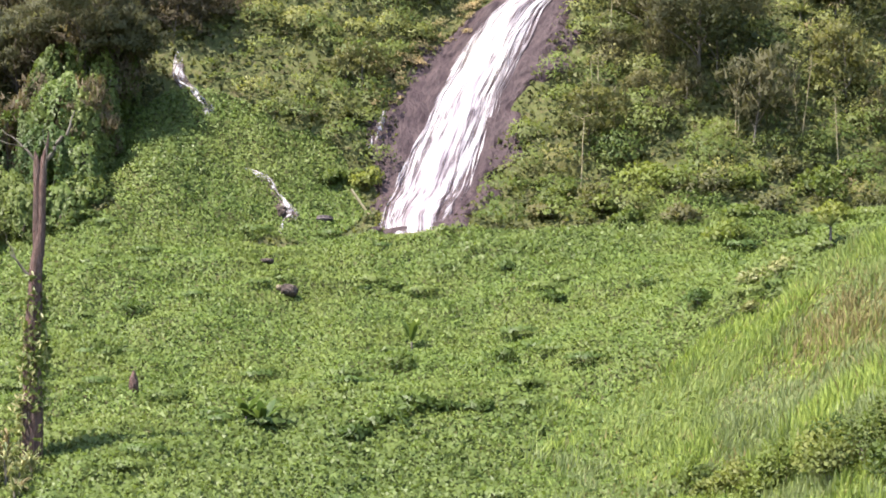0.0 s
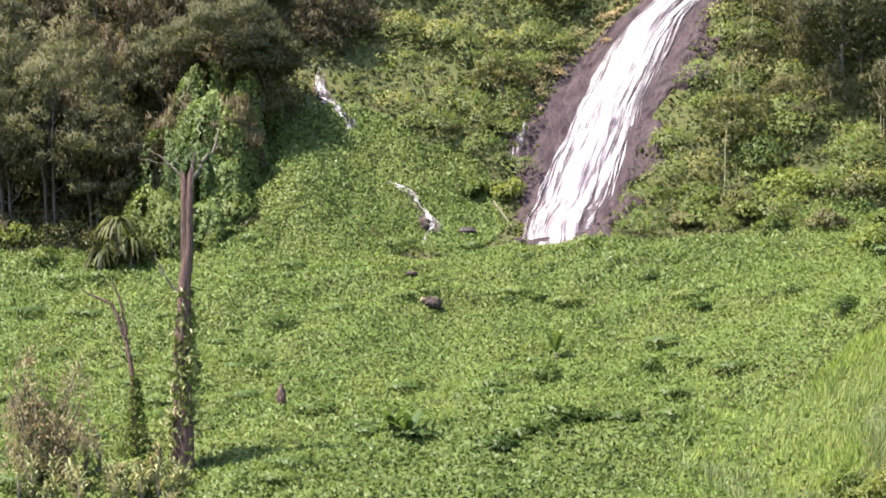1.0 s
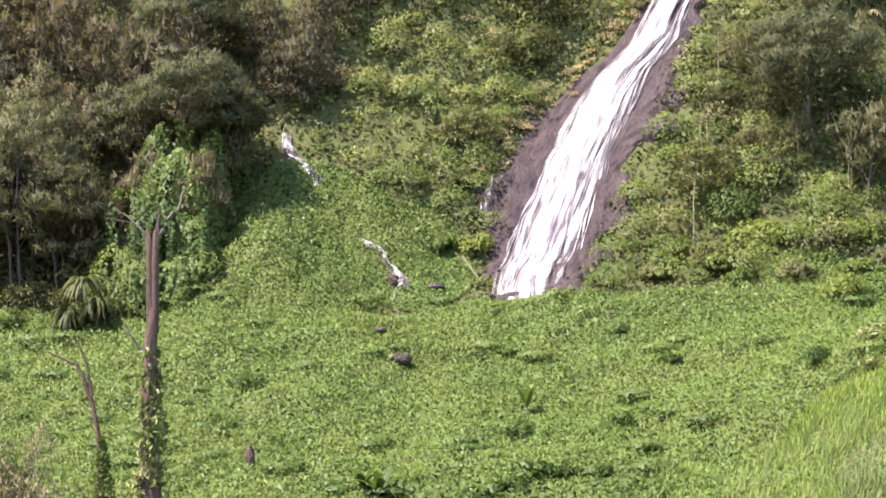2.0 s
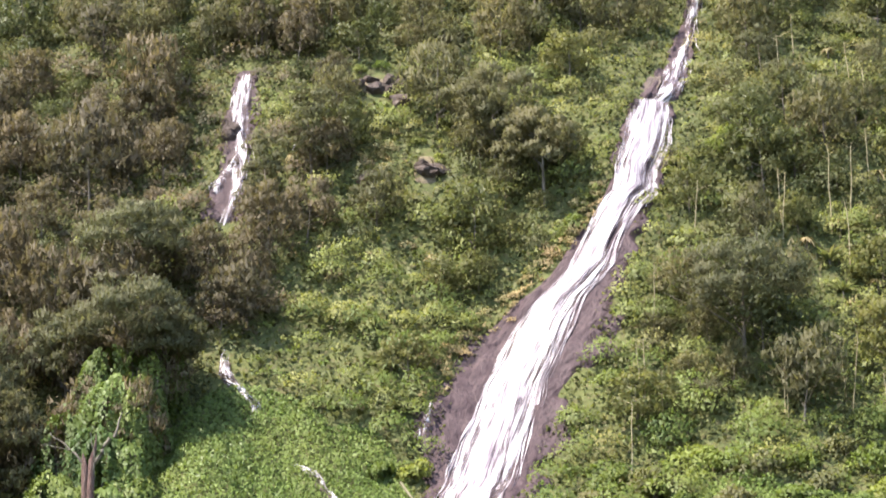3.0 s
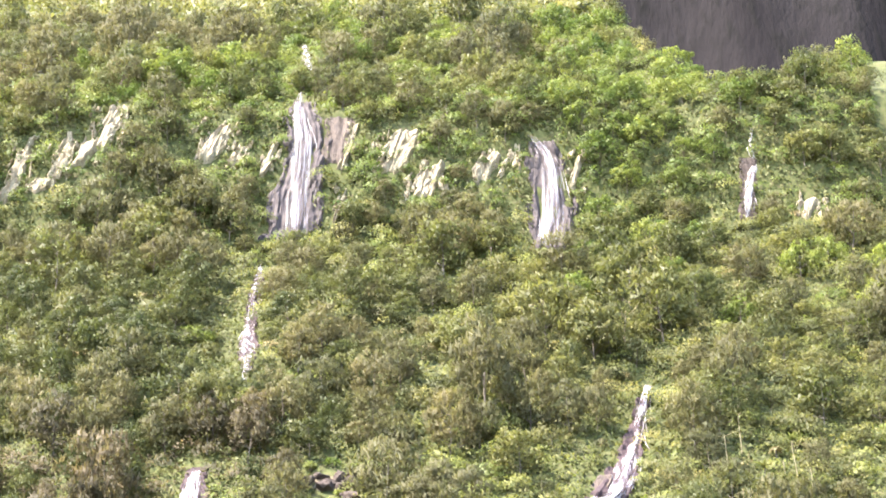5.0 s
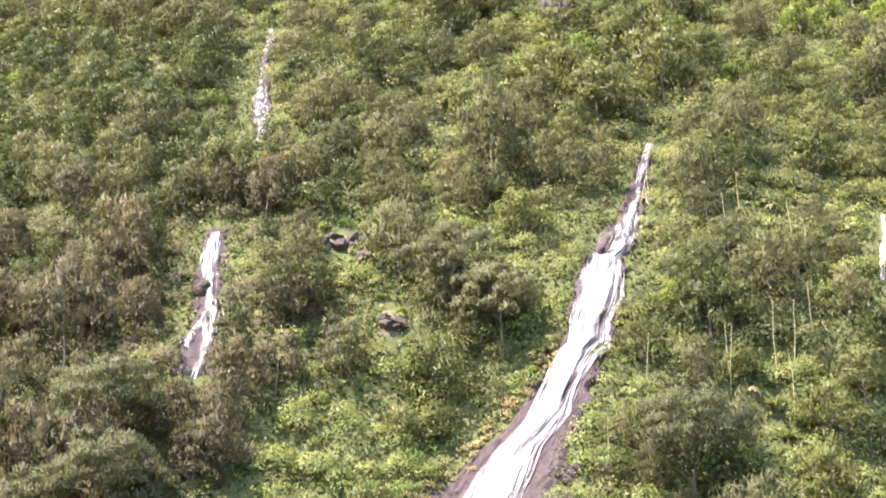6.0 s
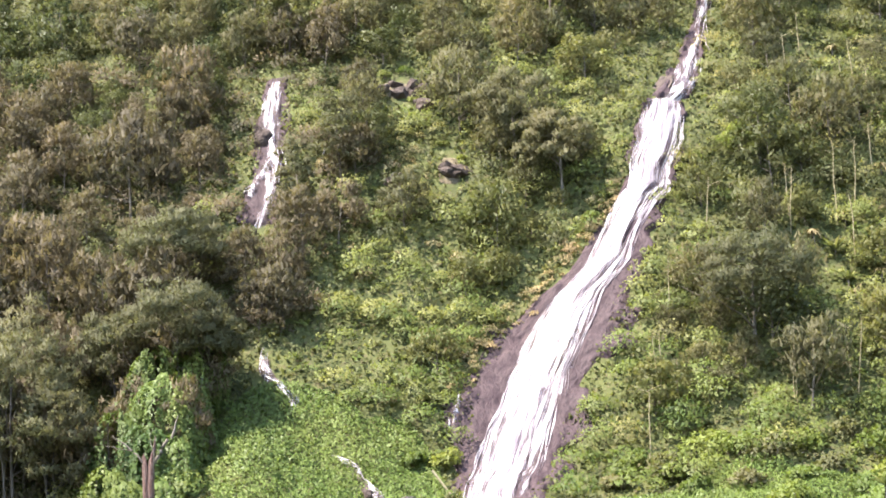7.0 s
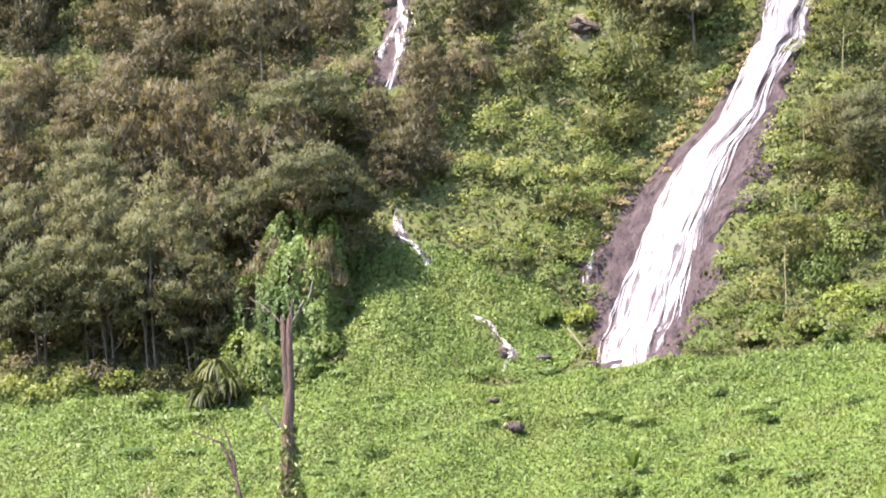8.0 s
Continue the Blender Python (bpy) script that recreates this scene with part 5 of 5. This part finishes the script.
def crag_shrubs():
    rng = np.random.default_rng(107)
    x, y = [], []
    for cx, cy, wide, tall in CRAGS:
        for k in range(int(wide * tall / 7)):
            a = cx + rng.uniform(-0.6, 0.6) * wide
            x.append(a)
            y.append(up_slope(a, cy, rng.uniform(-0.6, 0.6) * tall) - 0.3)
    x, y = np.array(x), np.array(y)
    shrubs("crag_shrubs", x, y, rng.uniform(0.4, 1.0, len(x)), 80, 0.34, FRESH, "small green shrubs rooted in pale crags", rng, 0.45)


crag_shrubs()


def bare_tree():
    rng = np.random.default_rng(331)
    x, y = 26.0, 233.0
    z = float(ground(x, y))
    root = tagged(new("dead_tree"), "small bare pale dead tree among shrubs", "dead tree")
    v, f = tubes([bent((x, y, z - 0.3), (x + 0.3, y, z + 4), 0.16, 0.1, rng, 6, 0.08)], 6)
    trunk = part("trunk", mesh_of("trunk", v, f, [STALK], smooth=True), root)
    for k in range(7):
        a = rng.uniform(-1, 1)
        v, f = tubes([bent((x + 0.25, y, z + 3.0 + 0.15 * k), (x + 0.3 + 2.2 * a, y - 0.6, z + 6.5 - 1.3 * abs(a) + 0.4 * rng.normal()), 0.08, 0.03, rng, 6, 0.15)], 5)
        part("branch", mesh_of("branch", v, f, [STALK], smooth=True), trunk)


bare_tree()


def log():
    rng = np.random.default_rng(330)
    v, f = tubes([bent((-8.0, 166.2, float(ground(-8, 166.2)) + 2.6), (-6.3, 166.0, float(ground(-6.3, 166.0)) + 0.3), 0.13, 0.09, rng, 5, 0.05)], 7)
    tagged(new("bare_log", mesh_of("bare_log", v, f, [STALK], smooth=True)), "bare pale log leaning by the waterfall's foot", "log")


log()

# tall pale flower stalks on the right-hand slope: x, y, height
STALKS_LOW = ((12.5, 173.2, 3.9), (15.9, 183.1, 3.3), (27.0, 176.1, 4.2), (14.4, 178.4, 2.6), (33.0, 177.8, 3.7), (27.2, 175.6, 5.7), (33.4, 177.2, 4.5), (36.1, 174.0, 4.9), (15.8, 176.8, 1.8), (14.1, 178.8, 2.1))
STALKS_HIGH = ((30.7, 193.7, 4.2), (35.9, 194.4, 5.6), (34.3, 202.1, 3.4), (37.3, 202.9, 3.1), (40.3, 207.0, 2.9), (42.9, 206.8, 2.2), (34.0, 208.8, 4.8), (41.1, 198.7, 3.1), (21.5, 192.5, 3.0), (30.4, 192.0, 4.8), (38.1, 195.4, 5.2), (36.8, 190.6, 5.1), (36.7, 214.3, 4.1), (41.7, 207.9, 4.0))


def stalk(x, y, h, seed):
    rng = np.random.default_rng(seed)
    root = tagged(new("flower_stalk"), "tall bare pale flower stalk rising from shrubs", "stalk", "pale flower stalks on the slope")
    z = float(ground(x, y))
    x, y = x * (y - 2) / y, y - 2
    lean = rng.normal(size=2) * 0.11 * h
    v, f = tubes([bent((x, y, float(ground(x, y)) - 0.3), (x + lean[0], y + lean[1] - 0.8, z + h), 0.07, 0.035, rng, 9, 0.07)], 6)
    stem = part("stem", mesh_of("stem", v, f, [STALK], smooth=True), root)
    v, f = tubes([bent((x + lean[0] * s, y - 0.8 * s, z + h * s), (x + lean[0] + rng.normal() * 0.5, y - 1, z + h * s + 0.35), 0.03, 0.015, rng, 3, 0.1) for s in (0.7, 0.78, 0.86, 0.93)], 4)
    part("twig", mesh_of("twig", v, f, [STALK], smooth=True), stem)


for k, (x, y, h) in enumerate(STALKS_LOW + STALKS_HIGH):
    stalk(x, y, h, 340 + k)

# spiky and broad-leaved plants
rosette("agave", 34.5, 189.2, 0.8, 34, 2.4, 0.26, "large spiky green agave on the slope", "agave", 371, 0.25, 0.7)
rosette("agave", 35.0, 186.1, 0.6, 26, 1.8, 0.22, "spiky green agave on the slope", "agave", 372, 0.25, 0.7)
rosette("agave", 38.1, 208.7, 1.2, 26, 1.8, 0.22, "spiky green agave on the slope", "agave", 373, 0.25, 0.7)
rosette("agave", 42.4, 212.4, 1.2, 24, 1.6, 0.2, "spiky green agave on the slope", "agave", 382, 0.25, 0.7)
for k, (x, y) in enumerate(((36.3, 193.1), (41.6, 197.7), (39.9, 211.3), (38.6, 187.8), (32.5, 190.8), (-16.9, 208.0), (-20.3, 200.2))):
    rosette("withered_agave", x, y - 1.0, 1.6, 18, 1.1, 0.26, "withered cream-coloured agave leaves hanging in a clump", "agave", 390 + k, 0.9, 0.3, DRY)
rosette("dracaena", -39.2, 157.6, 4.0, 95, 2.2, 0.28, "tall plant with long drooping strap leaves", "plant", 374, 0.9, 0.5, BROAD)
rosette("dracaena", -37.9, 157.2, 2.4, 70, 1.8, 0.26, "leafy plant with drooping strap leaves", "plant", 375, 1.0, 0.4, BROAD)
rosette("dracaena", -40.4, 157.3, 2.0, 70, 1.8, 0.26, "leafy plant with drooping strap leaves", "plant", 383, 1.0, 0.4, DEEP)
rosette("yucca", 25.9, 127.8, 1.7, 26, 1.5, 0.22, "slender yucca with a pale spiky head", "plant", 376, 0.2, 0.8)
rosette("banana_plant", -11.6, 124.0, 0.3, 12, 2.6, 0.55, "dark banana plant with broad upright leaves", "banana plant", 377, 0.35, 1.3, WEED)
rosette("banana_plant", -12.7, 124.6, 0.6, 8, 2.1, 0.6, "dark banana plant with broad upright leaves", "banana plant", 378, 0.35, 1.3, WEED)
rosette("banana_plant", -2.3, 140.2, 0.8, 6, 2.3, 0.55, "young pale-green banana plant in the vines", "banana plant", 379, 0.25, 2.6, VINE)
rosette("fern", -8.4, 176.6, 0.6, 22, 2.2, 0.3, "large arching fern on the bank", "fern", 380, 0.8, 0.9)
rosette("fern", -9.2, 180.5, 0.6, 22, 2.2, 0.3, "large arching fern on the bank", "fern", 381, 0.8, 0.9)

# bushes: x, y, radius
for k, (x, y, r) in enumerate(((8.5, 146.5, 1.0), (3.6, 161.1, 0.9), (5.1, 153.9, 1.1), (4.3, 135.7, 1.4), (-6.2, 151.5, 0.8), (-23.9, 146.5, 1.9), (-23.7, 137.9, 1.4), (-3.2, 135.5, 1.5), (-25.0, 140.2, 2.2), (16.0, 144.8, 1.5), (-3.8, 151.7, 0.7), (17.7, 132.0, 1.6))):
    bush(x, y, r, WEED, "dark rounded bush rising from bright vines", 400 + k, 0.34, 0.45, 0.8, 340)
for k, (x, y, r) in enumerate(((-1.9, 126.2, 1.9), (-3.6, 124.4, 1.7), (-5.8, 122.5, 1.6), (0.2, 126.4, 1.3), (2.4, 126.5, 1.3))):
    bush(x, y, r * 1.05, WEED, "dark green bush with large leaves in the vines", 420 + k, 0.55, 0.4, 0.55, 420)
for k, (x, y, r) in enumerate(((23.8, 159.4, 2.4), (13.7, 167.9, 3.0), (19.8, 169.4, 3.0), (17.8, 170.4, 3.0), (23.4, 167.7, 3.0), (13.4, 166.8, 2.5), (33.3, 168.9, 3.0), (37.3, 167.0, 2.0), (-6.7, 171.7, 2.0), (-9.7, 171.1, 1.5), (28.6, 165.0, 2.2), (30.5, 160.0, 2.2), (26.5, 168.5, 2.4), (31.0, 170.8, 2.2), (35.5, 171.5, 2.6), (16.0, 164.6, 1.8), (20.6, 164.4, 2.0), (25.6, 163.2, 1.9), (33.6, 164.4, 2.2), (8.6, 166.4, 1.6), (10.8, 169.6, 2.0))):
    bush(x, y, r, OLIVE if k % 3 == 1 else FRESH, "rounded green shrub at the foot of the slope", 440 + k, 0.42, 0.6, 0.85, 560)
for k, (x, y, r) in enumerate(((20.5, 127.9, 0.9), (22.9, 129.4, 1.6), (21.2, 130.5, 1.4))):
    bush(x, y, r, STRAP, "pale silvery shrub beside the grass", 460 + k, 0.3, 0.4, 0.8)
for k, (x, y, r) in enumerate(((-59.3, 162.7, 2.6), (-53.8, 162.4, 2.6), (-49.1, 162.4, 2.3), (-46.1, 159.6, 1.6), (-61.6, 168.2, 2.4), (-56.5, 161.0, 1.8))):
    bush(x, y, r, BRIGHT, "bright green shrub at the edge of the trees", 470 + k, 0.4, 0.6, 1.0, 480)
for k, (x, y, r) in enumerate(((20.8, 105.1, 2.2), (18.8, 106.6, 2.0), (22.8, 103.2, 2.2), (16.3, 108.6, 1.7), (24.6, 103.4, 2.3), (23.4, 100.4, 1.8), (20.6, 102.4, 1.8), (21.6, 107.6, 1.5), (14.4, 110.6, 1.4), (26.4, 104.6, 1.6), (17.4, 106.4, 1.6))):
    bush(x, y, r, VINE_DARK if k % 3 else BRIGHT, "leafy green bush at the edge of the grass", 480 + k, 0.26, 0.6, 1.5, 900)

for k, (x, y, r) in enumerate(((-5.2, 160.6, 0.9), (-3.6, 160.2, 0.8), (-2.2, 160.4, 0.9), (-0.8, 160.6, 0.8), (0.6, 161.0, 0.9), (2.0, 162.4, 1.1), (-6.6, 162.0, 1.0))):
    bush(x, y, 0.6 * r, VINE, "low mound of bright vines at the fall's foot", 600 + k, 0.28, 0.5, 0.55, 300, "vine_mound")

for k, (x, y, r) in enumerate(((21.3, 197.6, 1.7), (19.7, 196.6, 1.2), (10.6, 193.0, 1.5), (9.4, 191.6, 1.3))):
    bush(x, y, r, BRIGHT, "pale yellow-green bush beside the waterfall", 620 + k, 0.4, 0.6, 0.8, 360)

# Dark leaf colours here stand in for the shade below the tall trees.
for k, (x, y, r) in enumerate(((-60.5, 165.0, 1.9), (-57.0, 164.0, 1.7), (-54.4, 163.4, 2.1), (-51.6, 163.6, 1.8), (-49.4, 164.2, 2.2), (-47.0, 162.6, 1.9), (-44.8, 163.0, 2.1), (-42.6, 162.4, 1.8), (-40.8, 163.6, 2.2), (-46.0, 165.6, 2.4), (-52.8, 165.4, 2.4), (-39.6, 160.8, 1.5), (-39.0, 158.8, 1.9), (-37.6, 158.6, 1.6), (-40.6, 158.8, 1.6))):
    bush(x, y, r, DEEP if k % 3 else OLIVE, "shrub under tall trees, most with leaves darkened for the shade there", 700 + k, 0.36, 0.4, 1.25, 380)


def draped_thicket(x, y, tall, wide, seed, mat):
    """A mass of vines that hangs in folds over whatever grew there, with dark gaps between the folds."""
    rng = np.random.default_rng(seed)
    root = tagged(new("draped_thicket"), "thicket draped in green climbing vines", "thicket")
    z = float(ground(x, y))
    fold = lambda a, u: 0.2 * ripple(a * 3.2 + seed, u * 1.6, 121) + 0.13 * ripple(a * 7.5, u * 3.0 + seed, 122) + 0.06 * ripple(a * 16, u * 9 + seed, 123)
    n = int(420 * tall * wide / 3)
    a, u = rng.uniform(0, 2 * math.pi, n), rng.uniform(0, 1, n) ** 0.85
    ok = rng.uniform(-0.75, -0.2, n) < ripple(a * 2.6 + 3, u * 1.3 + seed, 124) + 0.5 * ripple(a * 9, u * 5, 125)
    a, u = a[ok], u[ok]
    round_off = np.sqrt(np.maximum(1 - u**3.4, 0.0))
    r = wide / 2 * (0.18 + 0.82 * round_off) * (1 + fold(a, u)) * rng.uniform(0.9, 1.04, len(a))
    ragged = tall * (1 + 0.14 * ripple(a * 2.4 + seed, a * 0, 126))
    out = np.stack([np.cos(a), np.sin(a), 0 * a], -1)
    side = np.stack([-np.sin(a), np.cos(a), 0 * a], -1)
    p = np.array([x, y, z - 0.4]) + out * r[:, None] + np.stack([0 * a, 0 * a, u * ragged], -1)
    e = 0.05
    tilt = (fold(a + e, u) - fold(a - e, u)) / (2 * e)
    shade = out - side * (0.55 * tilt)[:, None] + np.stack([0 * a, 0 * a, 0.35 + 1.6 * u**4], -1) + rng.normal(size=p.shape) * 0.3
    size = rng.uniform(0.2, 0.46, len(a))
    v, f = leaf_quads(p, unit(rng.normal(size=p.shape) * 0.5 + out * 0.35 - np.array([0, 0, 0.7])), size, size * 0.6, rng, shade, 0.3, 3)
    part("foliage", mesh_of("foliage", v, f, [mat], shade), root)
    paths = [bent((x + 0.2 * wide * math.cos(q), y + 0.2 * wide * math.sin(q), z - 0.5), (x + 0.25 * wide * math.cos(q + 1), y + 0.25 * wide * math.sin(q + 1), z + tall * 0.8), 0.12, 0.05, rng, 5, 0.1) for q in (0.4, 2.5, 4.6)]
    for q in paths:
        v, f = tubes([q], 5)
        part("stem", mesh_of("stem", v, f, [BARK], smooth=True), root)
    return root


# large trees at the left and single big trees on the slope: x, y, height, spread
BIG_TREES = ((-46.5, 164.5, 18, 10), (-50.5, 165, 16, 9), (-42.8, 165.5, 12, 7.5), (-53, 167, 18, 9), (-57.5, 166, 13, 9), (-62, 170, 15, 9),
             (-66, 171, 13, 9), (-48, 171, 18, 10), (-56, 173, 17, 9), (-38.5, 175, 10, 8))
for k, (x, y, h, w) in enumerate(BIG_TREES):
    ob = tree("feathery_tree", 500 + k, h, w, 90, 72, 0.62, GREY_FEATHER, "tall grey-green feathery-leaved tree at the valley floor's edge", droop=-0.6, low=0.06 + 0.1 * (k % 3 == 0), stem=0.14, boles=3, bark=DARK_BARK, narrow=0.2, limbs=6, parting=0.3, lump=0.125, bottom=-0.7)
    ob.matrix_basis = plant(ob, x, y)
for k, (x, y, h, w) in enumerate(((-32.2, 172.2, 15.5, 10.5), (-34.5, 182.0, 12.5, 10.0), (-29.6, 173.2, 11.5, 7.4), (23.9, 178.2, 12.0, 12.0), (1.5, 197.6, 12.0, 10.0), (6.5, 194.2, 10.5, 8.0))):
    ob = tree("feathery_tree", 520 + k, h, w, 80, 72, 0.7, GREY_FEATHER, "broad grey-green feathery-leaved tree with pale limbs", droop=-0.5, low=(0.45, 0.35, 0.35, 0.12, 0.04, 0.04)[k], stem=0.18, narrow=0.2, lump=0.12, bottom=-0.3, flat=0.65)
    ob.matrix_basis = plant(ob, x, y)
for k, (x, y, h, w) in enumerate(((-18.1, 197.0, 12.5, 5.5), (-22.0, 192.6, 10.5, 4.0), (-25.4, 214.6, 10.0, 6.0), (28.5, 197.4, 9.0, 6.5), (34.2, 215.0, 7.5, 7.8), (23.8, 231.0, 8.0, 8.0))):
    ob = tree("slender_tree", 530 + k, h, w, 44, 60, 0.44, FEATHER if k < 2 else BROAD, "slender tree standing above the shrubs of the slope", droop=0.4, low=0.06, stem=0.16, narrow=0.4)
    ob.matrix_basis = plant(ob, x, y)
# vine-draped thicket between the big trees and the mound
for k, (x, y, h, w) in enumerate(((-33.0, 168.5, 10.0, 7.0), (-36.8, 167.0, 9.0, 7.0), (-31.2, 172.0, 9.0, 5.0), (-33.8, 164.6, 7.5, 6.0), (-31.4, 167.4, 8.5, 4.6), (-37.2, 162.2, 5.5, 5.0), (-31.2, 164.2, 5.5, 4.0), (-29.4, 175.0, 6.5, 3.4), (-35.2, 161.0, 4.5, 5.0), (-32.2, 161.2, 3.6, 4.6), (-30.8, 169.8, 7.0, 4.4), (-34.6, 171.6, 10.0, 6.0))):
    draped_thicket(x, y, h, w, 540 + k, VINE_DARK if k % 3 else WEED)
